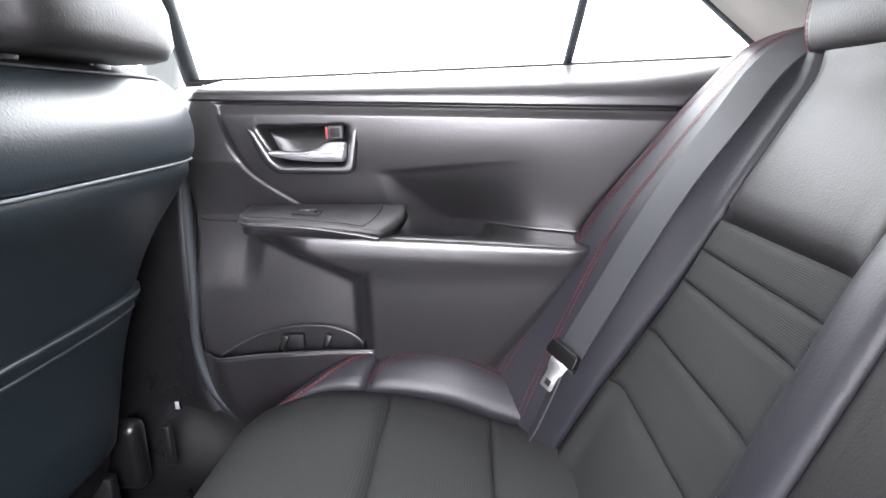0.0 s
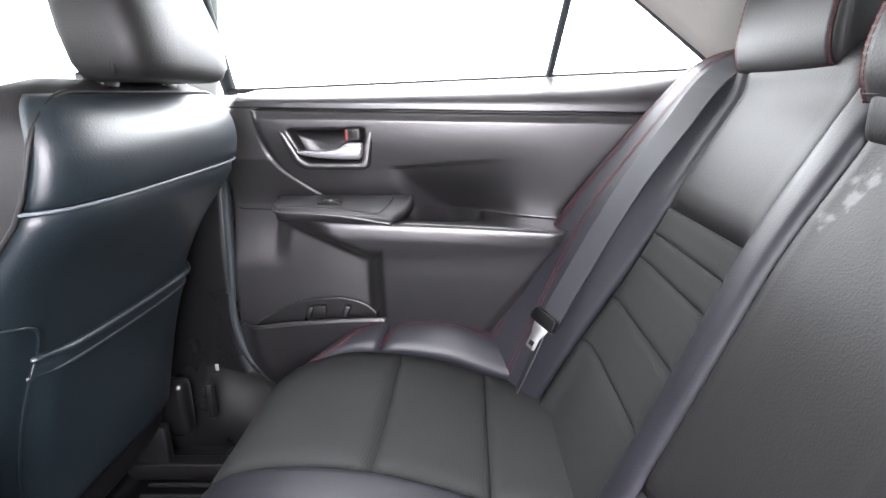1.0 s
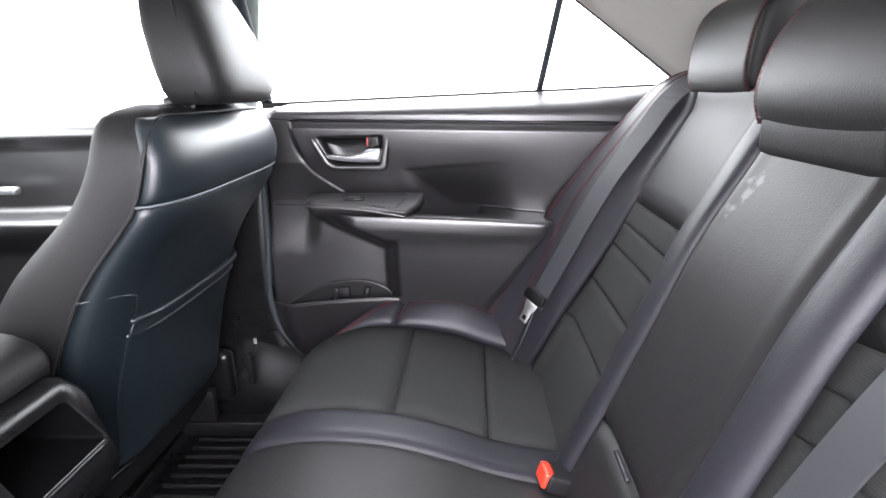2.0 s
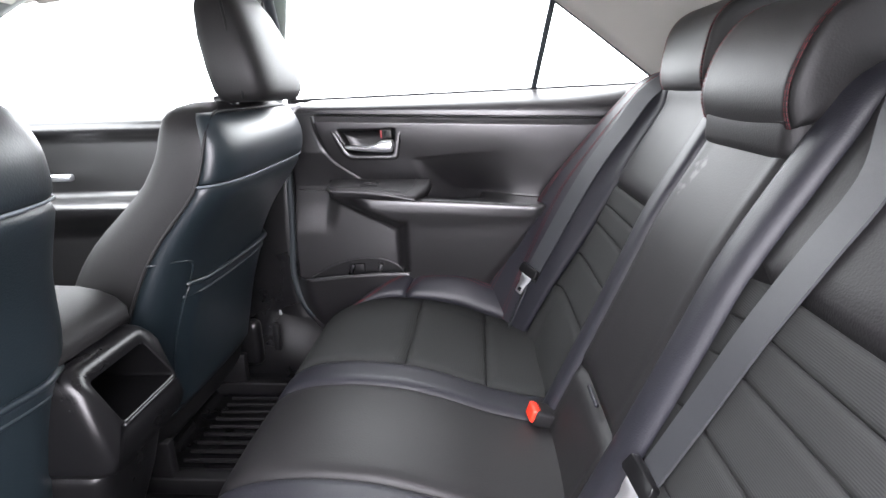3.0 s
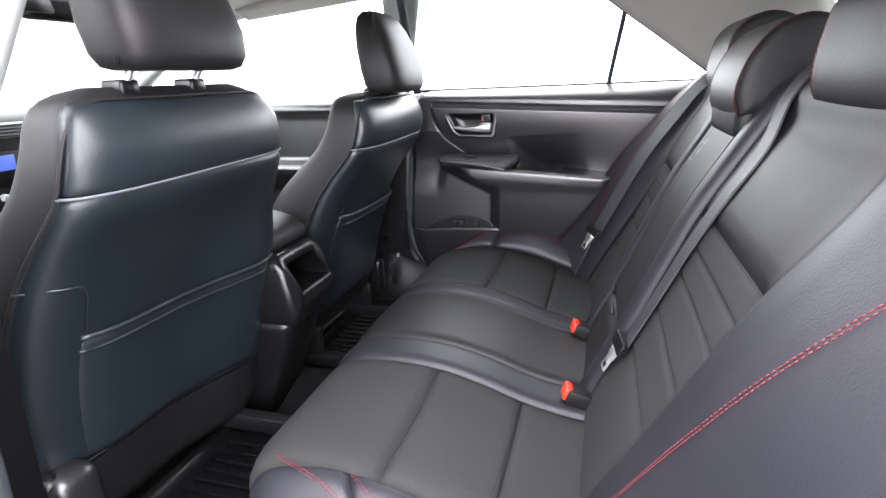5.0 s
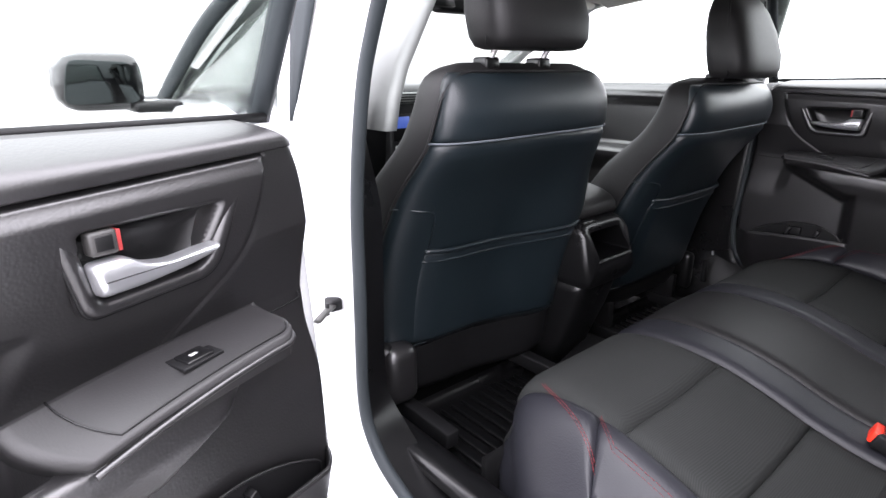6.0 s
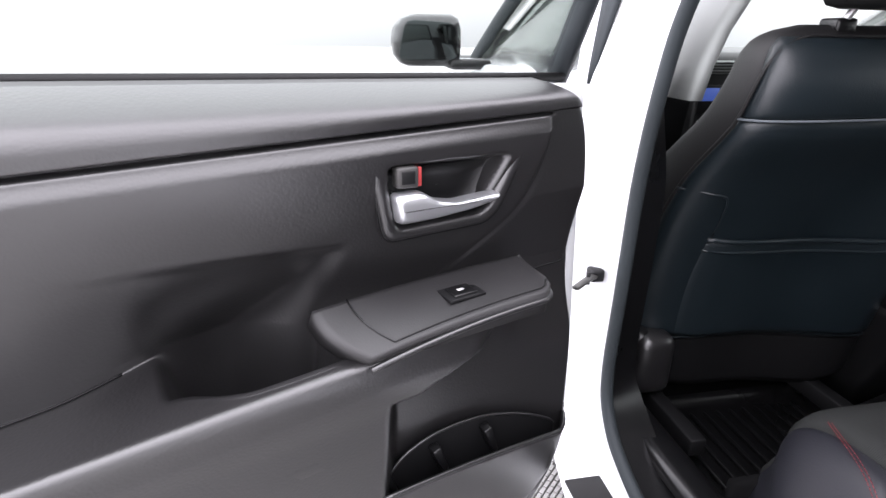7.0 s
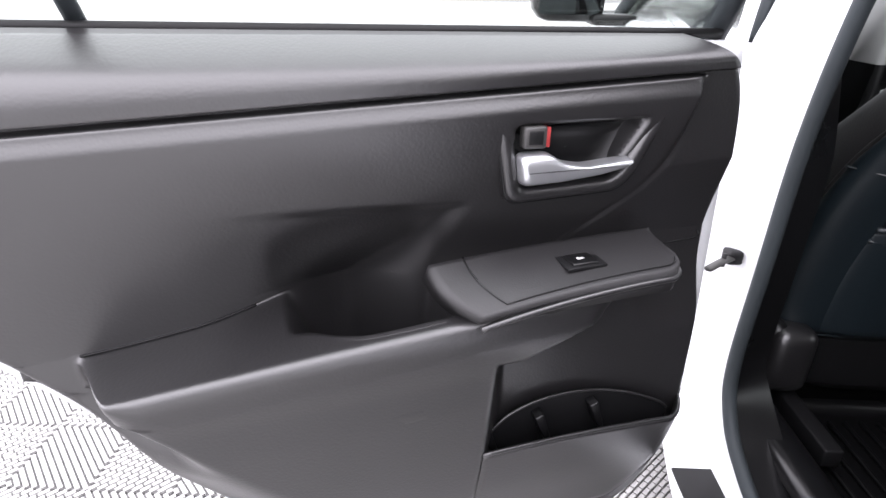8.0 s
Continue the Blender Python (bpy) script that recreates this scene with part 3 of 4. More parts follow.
    # cushion, side shields and rails
    part("seat_cushion", loft([superring(-0.50, 0, a, b, z, 32, 0.35) for z, a, b in ((0.33, 0.22, 0.22), (0.36, 0.26, 0.245), (0.46, 0.27, 0.25), (0.50, 0.26, 0.24), (0.52, 0.22, 0.19))]), LEATHER, s)
    for sg in (-1, 1):
        part("side_shield", rbox(-0.60, -0.29 if sg * y0 < 0 else -0.17, sg * 0.255 - 0.022, sg * 0.255 + 0.022, 0.30, 0.44, 0.018, 3), PLASTIC, s, "black plastic side shield")
        part("seat_rail", rbox(-0.66, -0.02, sg * 0.20 - 0.018, sg * 0.20 + 0.018, 0.235, 0.275, 0.004), DARK, s, "dark metal seat rail")
        part("riser", rbox(-0.5, -0.2, sg * 0.20 - 0.012, sg * 0.20 + 0.012, 0.26, 0.36, 0.004), DARK, s)
    if fat:
        part("recliner_cover", rbox(-0.225, -0.150, -0.275, -0.185, 0.29, 0.437, 0.028, 4), TRIM, s, "black plastic recliner cover")
    # headrest
    hr = part("headrest", loft([superring(0.015 + dx, hy, d, w, z + hz, 36, 0.5) for z, dx, d, w in ((1.078, 0.0, 0.040, 0.105), (1.083, 0.0, 0.052, 0.122), (1.10, 0.0, 0.060, 0.132), (1.14, -0.006, 0.063, 0.136), (1.20, -0.022, 0.058, 0.128), (1.25, -0.036, 0.048, 0.112), (1.28, -0.045, 0.036, 0.095), (1.295, -0.05, 0.02, 0.07))]), LEATHER, s)
    for sg in (-1, 1):
        part("seam", tube([(0.015 + 0.012 - 0.03 * step(1.1, 1.3, z), hy + sg * (0.129 - 0.02 * step(1.15, 1.3, z)), z + hz) for z in [1.085 + 0.2 * k / 12 for k in range(13)]], 0.003, 6), DARK, hr)
        part("post", tube([(-0.034, hy + sg * 0.075, 1.03), (-0.028, hy + sg * 0.075, 1.05), (0.005, hy + sg * 0.075, 1.095)], 0.006, 12), CHROME, s, "chrome headrest post")
        part("post_collar", rbox(-0.050, -0.010, hy + sg * 0.075 - 0.018, hy + sg * 0.075 + 0.018, 1.042, 1.066, 0.005), PLASTIC, s)
    return s


front_seat("front_seat", -0.305, 0.395, 0.0, -0.026, 0.0, 0.712, 0.0, "black leather front passenger seat with a blue-black back cover")
front_seat("front_seat", -0.365, -0.392, 0.034, 0.0, -0.034, 0.668, 0.022, "black leather driver seat with a blue-black back cover and map pocket")

# ---- centre console ----
con = thing("centre_console", "black centre console with an open rear storage bin", "console")
CY = -0.036


def con_ring(x, top, low, half):
    pts = round_poly([(-half, low), (half, low), (half, top), (-half, top)], 0.035, 5)
    return [(x, CY + a, b) for a, b in pts]


part("armrest_lid", loft([con_ring(x, t, 0.706, 0.100 - d) for x, t, d in ((-0.85, 0.764, 0), (-0.56, 0.770, -0.002), (-0.52, 0.768, -0.003), (-0.485, 0.760, -0.002), (-0.46, 0.748, 0.0), (-0.442, 0.734, 0.006), (-0.435, 0.718, 0.016))]), LEATHER, con, "padded black leather armrest lid")
part("lid_gap", loft([con_ring(x, 0.710, 0.694, 0.094) for x in (-0.85, -0.445)]), DARK, con)
hole = round_poly([(-0.067, 0.606), (0.076, 0.606), (0.062, 0.674), (-0.071, 0.674)], 0.008, 4)
rim = round_poly([(-0.106, 0.520), (0.106, 0.520), (0.102, 0.701), (-0.102, 0.701)], 0.034, 4)


def slope(z):
    """The console's rear face: leaning back above, upright and then receding below."""
    return curve_at([(0.50, -0.395), (0.56, -0.368), (0.60, -0.366), (0.64, -0.382), (0.68, -0.408), (0.71, -0.430)], z)


def face(k, off):
    return [(slope(0.62 + (b - 0.62) * k) + off, CY + a * k, 0.62 + (b - 0.62) * k) for a, b in rim]


def edge_of(kx, off):
    return [(slope(b) + off, CY + a * kx, 0.641 + (b - 0.641) * kx) for a, b in hole]


part("rear_panel", loops([[(-0.80, CY + a, b) for a, b in rim], face(1.0, -0.034), face(0.985, -0.016), face(0.95, -0.005), face(0.90, -0.001), edge_of(1.05, 0.0), edge_of(1.0, -0.003)]), PLASTIC, con, "black console end with an open bin")
# lining and back carry the recess's shade in their colour
part("bin_lining", loops([edge_of(1.0, -0.003), edge_of(0.97, -0.02), [(-0.70, CY + a * 0.93, b) for a, b in hole]]), BINSHADE, con, "bin lining darkened as if by shade")
part("bin_back", rbox(-0.71, -0.70, CY - 0.08, CY + 0.08, 0.595, 0.69, 0.002), BINSHADE, con)
part("bin_lip", tube([(slope(0.604) + 0.001, CY + lerp(-0.072, 0.072, k / 10), 0.603) for k in range(11)], 0.0035, 8), PLASTIC, con, "glossy bin lip")
part("console_foot", loft([superring((xr - 0.85) / 2, CY, (xr + 0.85) / 2, w, z, 40, 0.28) for z, xr, w in ((0.24, -0.50, 0.085), (0.34, -0.465, 0.086), (0.44, -0.425, 0.090), (0.50, -0.408, 0.095), (0.53, -0.402, 0.097))]), PLASTIC, con)

# ---- rear doors ----
# s runs back from the door's front edge, z is height, n is towards the cabin.
FRONT = [(0.345, 0.025), (0.373, -0.018), (0.41, -0.048), (0.445, -0.068), (0.48, -0.076), (0.58, -0.078), (0.69, -0.076), (0.80, -0.068), (0.92, -0.061), (0.965, -0.056), (0.995, -0.048), (1.018, -0.035), (1.034, -0.018), (1.045, 0.004)]
REARE = [(0.36, 0.392), (0.40, 0.440), (0.58, 0.590), (0.77, 0.740), (0.90, 0.845), (0.98, 0.90), (1.10, 0.92)]


def belt_z(s):
    return 1.041 + 0.017 * s


def groove_z(s):
    return 1.009 - 0.038 * s


def arm_z(s):
    return curve_at([(0.0, 0.800), (0.25, 0.786), (0.44, 0.774), (0.56, 0.765), (0.64, 0.759), (0.75, 0.755)], s)


def arm_on(s):
    """1 along the armrest, dying away at its two ends."""
    return step(0.040, 0.085, s) * (1 - step(0.628, 0.672, s))


def cup(s):
    """1 inside the pull cup's stretch of the armrest."""
    return step(0.314, 0.326, s) * (1 - step(0.432, 0.478, s))


def bolster(w):
    return curve_at([(0.36, 0.0), (0.42, 0.014), (0.50, 0.036), (0.58, 0.053), (0.66, 0.067), (0.71, 0.075), (0.74, 0.083), (0.758, 0.087), (0.770, 0.088), (0.80, 0.086)], w)


def cut_s(z):
    """The curved line between the grained front corner and the soft panel."""
    return curve_at([(0.79, 0.185), (0.822, 0.150), (0.85, 0.110), (0.885, 0.066), (0.93, 0.038), (0.985, 0.020), (1.02, 0.018)], z)


def upper_panel(s, z):
    """The panel between armrest and belt: rolled belt, groove, lip, slack middle, hollow over the pull cup."""
    d = groove_z(s) - z
    if d < 0:
        t = min(1.0, max(0.0, (-d - 0.010) / (belt_z(s) + 0.003 - groove_z(s) - 0.010)))
        return max(0.010 + 0.008 * step(0.0, 0.0024, -d), 0.0115 * (1 - step(0.012, 0.030, s))) - 0.060 * t**2.2
    cut = cut_s(z)
    on = step(cut - 0.003, cut + 0.012, s)
    n = 0.010 + 0.009 * step(0.0003, 0.0032, d) + 0.006 * step(0.004, 0.022, d) - 0.046 * step(0.016, 0.24, d)
    n += curve_at([(0.42, 0.0), (0.46, 0.001), (0.52, 0.005), (0.60, 0.014), (0.67, 0.020), (0.75, 0.020), (0.95, 0.020)], s) * step(0.02, 0.22, d)
    crease = 0.889 + 0.055 * (s - 0.275)
    front = 0.276 + (0.889 - z) * 0.5
    k = max(0.0, crease - z)
    n -= step(front - 0.004, front + 0.020 + 0.6 * k, s) * (1 - step(0.38, 0.57, s)) * (0.0035 * step(0.0, 0.012, k) + 0.052 * min(1.0, k / 0.11) ** 1.8)
    # hollow behind the handle's bezel
    n -= 0.034 * step(0.086 + (0.968 - z) * 0.5, 0.098 + (0.968 - z) * 0.5, s) * (1 - step(0.232, 0.243, s)) * step(0.898, 0.906, z) * (1 - step(0.960, 0.968, z))
    n = lerp(min(0.0115, n + 0.0012), n, on)
    n -= 0.006 * bump(0.0014, 0.0020, d) * step(0.012, 0.030, s)
    return n - 0.0026 * bump(cut + 0.002, 0.0035, s) * step(0.004, 0.016, d) * step(0.80, 0.82, z)


def panel_z(s, low, t):
    """Rows above the armrest, crowded along the slanting groove under the belt roll."""
    g = groove_z(s)
    return curve_at([(0.0, low), (0.55, g - 0.030), (0.74, g - 0.007), (0.89, g + 0.008), (1.0, belt_z(s) + 0.002)], t)


def lower_panel(s, z):
    """The bolster under the armrest; in front it keeps to a slanting rail, below which the door is hollow."""
    rail = lerp(0.798, 0.700, min(1.0, max(0.0, (s - 0.04) / 0.20)))
    keep = max(step(-0.020, 0.032, z - rail), step(0.226, 0.276, s))
    n = bolster(z) * keep * (1 - 0.45 * step(0.60, 0.69, s))
    return n * lerp(step(0.0, 0.10, curve_at(REARE, z) - s), 1.0, 0.35)


PROFILE = (84, 14, 6, 26, 110)  # steps: bolster, crest, armrest top, cup, panel


def door_profile(s0, j, u):
    """Place (s, n, z) of the j-th row: up the bolster, over the armrest, through the cup, up to the belt."""
    a, b, c, d, e = PROFILE
    top = arm_z(s0) + 0.006
    on = arm_on(s0)
    rim = curve_at([(0.30, 0.064), (0.40, 0.064), (0.43, 0.054), (0.46, 0.036), (0.50, 0.036), (0.60, 0.058), (0.70, 0.066)], s0)
    base = top - 0.034
    wall = upper_panel(s0, top + 0.006)
    edge = max(wall, lerp(wall, 0.087, on))
    if j <= a:
        z = lerp(0.36, base, j / a)
        s = lerp(curve_at(FRONT, z), curve_at(REARE, z), u)
        n = lower_panel(s, z)
        n = lerp(n, lerp(wall, max(n, 0.0), on), step(base - 0.10, base, z))
    elif j <= a + b:
        w = (j - a) / b * math.pi / 2
        low = lerp(wall, lower_panel(s0, base), on)
        n = low + (edge - low) * math.sin(w) - 0.014 * on * (1 - math.cos(w)) ** 1.5
        z = base + (top - base) * math.sin(w) ** 0.8
    elif j <= a + b + c:
        t = (j - a - b) / c
        n = lerp(edge - 0.014 * on, lerp(wall, rim, on), t)
        z = top + 0.001 * t
    elif j <= a + b + c + d:
        t = (j - a - b - c) / d
        hole = cup(s0) * on
        n = lerp(lerp(wall, rim, on), wall, lerp(t, step(0.12, 0.88, t), hole))
        z = top + 0.001 + 0.005 * t - 0.145 * hole * (1 - abs(2 * t - 1) ** 3.5)
    else:
        t = (j - a - b - c - d) / e
        z = panel_z(s0, top + 0.006, t)
        n = upper_panel(s0, z)
    if j > a:
        s = s0
    f, r = s - curve_at(FRONT, z), curve_at(REARE, z) - s
    n -= 0.028 * (1 - step(0.0, 0.022, f)) ** 2 + 0.030 * (1 - step(0.0, 0.03, r)) ** 2
    return s, n, z


def door_s(u, z):
    return lerp(curve_at(FRONT, z), curve_at(REARE, z), u)


def rear_door(name, to, label):
    """to(s, n, z) gives the place in the car."""
    d = thing(name, label, "car door")
    flip = (V(to(1, 0, 0)) - V(to(0, 0, 0))).cross(V(to(0, 0, 1)) - V(to(0, 0, 0))).dot(V(to(0, 1, 0)) - V(to(0, 0, 0))) < 0

    flip_side = to(0, 0, 0)[2] != 0

    def P(s, n, z):
        return V(to(s, n, z))

    last = sum(PROFILE)

    def trim(u, v):
        j = int(round(v * last))
        sa = door_s(u, arm_z(door_s(u, 0.78)))
        s, n, z = door_profile(sa, j, u)
        if j > sum(PROFILE[:4]):
            # above the armrest the rows run out to the door's own edges
            s = lerp(curve_at(FRONT, z), curve_at(REARE, z), u)
            t = (j - sum(PROFILE[:4])) / PROFILE[4]
            z = panel_z(s, arm_z(sa) + 0.012, t)
            n = upper_panel(s, z) - 0.028 * (1 - step(0.0, 0.022, s - curve_at(FRONT, z))) ** 2 - 0.030 * (1 - step(0.0, 0.03, curve_at(REARE, z) - s)) ** 2
        return P(s, n, z)

    part("trim_panel", sheet(trim, 240, last, 0.006, flip), TRIM, d, "black grained door trim panel")
    part("trim_seam", tube([P(lerp(-0.046, 0.052, k / 8), 0.0015 - 0.02 * (1 - step(-0.046, -0.03, lerp(-0.046, 0.052, k / 8))), 0.806 - 0.004 * k / 8) for k in range(9)], 0.0012, 6), DARK, d)
    # painted shell
    out = [(-0.075, 1.035), (-0.100, 0.62), (-0.104, 0.48), (-0.088, 0.42), (-0.05, 0.365), (0.02, 0.335), (0.375, 0.335), (0.425, 0.375), (0.742, 0.745), (0.868, 0.880), (0.92, 1.04)]
    part("shell", prism(out, -0.15, -0.085, 0.012, lambda a, n, b: P(a, n, b)), WHITE, d, "white painted steel door shell")
    ring0 = round_poly(out, 0.02, 4)
    mid_s, mid_z = 0.38, 0.72

    def flange(k, n):
        return [P(mid_s + (a - mid_s) * k, n, mid_z + (b - mid_z) * k) for a, b in ring0]

    part("door_flange", loops([flange(0.995, -0.10), flange(1.0, -0.05), flange(0.998, -0.036), flange(0.985, -0.030), flange(0.90, -0.030), flange(0.89, -0.09)]), WHITE, d, "white painted door edge")
    # window frame and glass, leaning in towards the roof
    def lean(z):
        return -0.066 + 0.145 * (z - 1.04) / 0.32

    part("front_frame", tube([P(-0.052, lean(z), z) for z in (1.035, 1.1, 1.2, 1.3, 1.37)], 0.015, 8), RUBBER, d, "black window frame")
    part("divider", tube([P(0.611 + 0.17 * (z - 1.05), lean(z), z) for z in (1.03, 1.12, 1.20, 1.30)], 0.008, 8), RUBBER, d, "black window divider bar")
    part("top_frame", tube(smoothline([P(-0.05, lean(1.37), 1.37), P(0.30, lean(1.385), 1.385), P(0.50, lean(1.36), 1.36), P(0.67, lean(1.255), 1.255), P(0.93, lean(1.085), 1.075)], 6), 0.012, 8), RUBBER, d, "black window frame")
    part("belt_strip", tube([P(lerp(-0.05, 0.91, k / 12), -0.052, belt_z(lerp(-0.05, 0.91, k / 12)) + 0.002) for k in range(13)], 0.006, 6), DARK, d, "black window seal strip")

    def pane(u, v):
        z = lerp(1.03, 1.375, v)
        return P(lerp(-0.05, curve_at([(1.03, 0.95), (1.085, 0.91), (1.255, 0.67), (1.36, 0.50), (1.385, 0.40)], z), u), lean(z), z)

    g = part("window_glass", sheet(pane, 8, 8, 0.004, flip), GLASS, d, "clear door window")
    g.visible_shadow = False
    # handle bezel
    corners = [(0.262, 0.977), (0.246, 0.886), (0.118, 0.889), (0.100, 0.902), (0.066, 0.968), (0.072, 0.977)]
    cx, cz = 0.168, 0.933
    a0 = round_poly(corners, 0.014)

    def inset(kx, kz, n):
        return [P(cx + (a - cx) * kx, n, cz + (b - cz) * kz) for a, b in a0]

    hb = part("handle_bezel", loops([inset(1.03, 1.06, 0.010), inset(1.0, 1.0, 0.0215), inset(0.97, 0.94, 0.0235), inset(0.88, 0.82, 0.0225), inset(0.83, 0.74, 0.0205), inset(0.81, 0.70, 0.0145)]), TRIM, d, "black door handle bezel")
    part("handle_cup", loops([inset(0.82, 0.71, 0.0165), inset(0.79, 0.66, 0.002), inset(0.70, 0.5, -0.006), inset(0.3, 0.2, -0.008), inset(0.02, 0.02, -0.008)]), PLASTIC, d, "dark recessed handle cup")
    part("bezel_groove", tube([*inset(1.005, 1.01, 0.0185), inset(1.005, 1.01, 0.0185)[0]], 0.0022, 6), DARK, hb)
    lever = round_poly([(0.239, 0.938), (0.2355, 0.905), (0.19, 0.906), (0.145, 0.910), (0.112, 0.917), (0.104, 0.925), (0.125, 0.925), (0.165, 0.922), (0.190, 0.927), (0.206, 0.938)], 0.008, 4)
    def lever_ring(ka, kb, n):
        return [P(0.172 + (a - 0.172) * ka, n, 0.9205 + (b - 0.9205) * kb) for a, b in lever]

    part("lever", loops([lever_ring(1.0, 1.0, 0.016), lever_ring(1.0, 1.0, 0.0255), lever_ring(0.992, 0.95, 0.0295), lever_ring(0.975, 0.84, 0.0325), lever_ring(0.95, 0.62, 0.0345), lever_ring(0.92, 0.32, 0.0355), lever_ring(0.90, 0.04, 0.0358)]), SILVER, d, "satin silver door lever")
    lk = part("lock_button", prism([(0.209, 0.942), (0.234, 0.943), (0.234, 0.965), (0.209, 0.965)], 0.012, 0.027, 0.003, lambda a, n, b: P(a, n, b)), LOCKGREY, d)
    part("lock_frame", prism([(0.2135, 0.9465), (0.2295, 0.9470), (0.2295, 0.9610), (0.2135, 0.9610)], 0.0255, 0.0276, 0.001, lambda a, n, b: P(a, n, b)), DARK, lk)
    part("lock_mark", prism([(0.2045, 0.943), (0.2085, 0.943), (0.2085, 0.963), (0.2045, 0.963)], 0.012, 0.024, 0.0005, lambda a, n, b: P(a, n, b)), DULLRED, lk, "red unlocked mark")

    # switch pod
    def pod(u, v):
        s = lerp(0.052, 0.334 - 0.036 * v**2.2, u)
        w = 0.094 * math.sqrt(max(0, 1 - (1 - min(1, u / 0.16)) ** 2)) * (1 - 0.10 * u)
        return P(s, lerp(0.008 + 0.024 * u * u, 0.008 + w, v), 0.831 - 0.006 * v - 0.030 * u * u * v + 0.002 * u)

    part("switch_pod", sheet(pod, 28, 16, 0.026, not flip), SOFT, d, "black window switch pod")
    part("pod_rim", tube([pod(k / 40, 1.0) + (P(0, 0, 0.0) - P(0, 0, 0.010)) for k in range(41)], 0.0035, 6), TRIM, d)
    part("pod_seam", tube([pod(k / 40 * 0.86, 0.90) + V((0, 0, 0.0008)) for k in range(3, 41)] + [pod(0.86, 0.9 * (1 - k / 8)) + V((0, 0, 0.0008)) for k in range(1, 9)], 0.0010, 5), PLASTIC, d)
    part("switch_well", prism([(0.150, 0.040), (0.196, 0.040), (0.196, 0.072), (0.150, 0.072)], 0.8235, 0.8275, 0.0008, lambda a, n, b: P(a, b, n)), DARK, d)
    sw = part("window_switch", prism([(0.158, 0.044), (0.188, 0.044), (0.188, 0.068), (0.158, 0.068)], 0.8265, 0.8298, 0.0015, lambda a, n, b: P(a, b, n)), PLASTIC, d)
    part("switch_mark", prism([(0.170, 0.054), (0.178, 0.054), (0.178, 0.058), (0.170, 0.058)], 0.8292, 0.8304, 0.0, lambda a, n, b: P(a, b, n)), LAMPGLASS, sw, "pale switch symbol")

    # dark block in place of the shaded slot under the pod's rear end
    part("pod_slot_shade", prism([(0.020, 0.772), (0.062, 0.775), (0.066, 0.796), (0.020, 0.800)], 0.290, 0.3125, 0.002, lambda a, n, b: P(n, a, b)), DARK, d)
    # seam of the padded armrest, behind its top
    last_top = sum(PROFILE[:4])
    part("armrest_seam", tube([P(*(V(door_profile(lerp(0.505, 0.664, k / 30), last_top, 0.5)) + V((0, 0.001, 0.001)))) for k in range(31)], 0.0013, 5), DARK, d)
    # lower pocket: a thin front wall, a back and ribs
    def wall(u, v):
        z = lerp(0.375, 0.574 - 0.030 * (1 - u) ** 2, v)
        s = lerp(curve_at(FRONT, z) + 0.001, 0.270, u)
        f = s - curve_at(FRONT, z)
        return P(s, -0.012 + (bolster(z) + 0.012) * step(0.0, 0.07, f) ** 0.7, z)

    part("pocket_wall", sheet(wall, 40, 24, 0.004, flip), TRIM, d, "black door pocket wall")
    part("pocket_lip", tube([wall(k / 30, 1.0) - (P(0, 0.0025, 0) - P(0, 0, 0)) for k in range(2, 31)], 0.0032, 6), TRIM, d)
    arc = smoothline([P(a, 0.012, b) for a, b in ((0.258, 0.548), (0.244, 0.570), (0.219, 0.592), (0.172, 0.606), (0.105, 0.604), (0.04, 0.584), (-0.015, 0.555), (-0.032, 0.540))], 5)
    part("pocket_edge", tube(arc, 0.0020, 6), TRIM, d)
    low = [V((p.x, p.y, 0.50 + (DZ if flip_side else 0))) for p in arc]
    m = len(arc)
    # darker than the trim: the pocket's inner shade is put into colour
    part("pocket_back", (arc + low, [(k, k + 1, m + k + 1, m + k) for k in range(m - 1)]), DARK, d, "door pocket back darkened as if by shade")
    if not flip_side:
        # small dark square block at the pocket's back
        part("pocket_square", prism([(0.108, 0.566), (0.136, 0.566), (0.136, 0.594), (0.108, 0.594)], 0.013, 0.024, 0.002, lambda x, n, b: P(x, n, b)), DARK, d, "small dark square in the door pocket")
    for a in (0.085, 0.165, 0.240):
        part("pocket_rib", prism([(a, 0.552), (a + 0.008, 0.550), (a + 0.026, 0.592), (a + 0.014, 0.596)], 0.014, 0.030, 0.002, lambda x, n, b: P(x, n, b)), PLASTIC, d)
    return d


rear_door("rear_door", lambda s, n, z: (s - 0.30, 0.71 - n, z), "closed black-trimmed rear door with a silver lever")
HX, HY, OPEN, DZ = -0.246, -1.012, radians(69.6), -0.024
rear_door("rear_door", lambda s, n, z: (HX + s * math.cos(OPEN) + n * math.sin(OPEN), HY - s * math.sin(OPEN) + n * math.cos(OPEN), z + DZ), "wide-open white rear door with black grained trim")

# ---- car body ----
car = thing("car_body", "white sedan body shell with grey headliner and black trim", "car")


def roof(u, v):
    y = lerp(-0.66, 0.66, v)
    x = lerp(-1.0, 0.85, u)
    return V((x, MID + y, 1.435 - 0.06 * (abs(y) / 0.66) ** 2.5 - 0.12 * max(0, (x - 0.2) / 0.65) ** 2 - 0.07 * max(0, (-x - 0.45) / 0.55) ** 1.5))


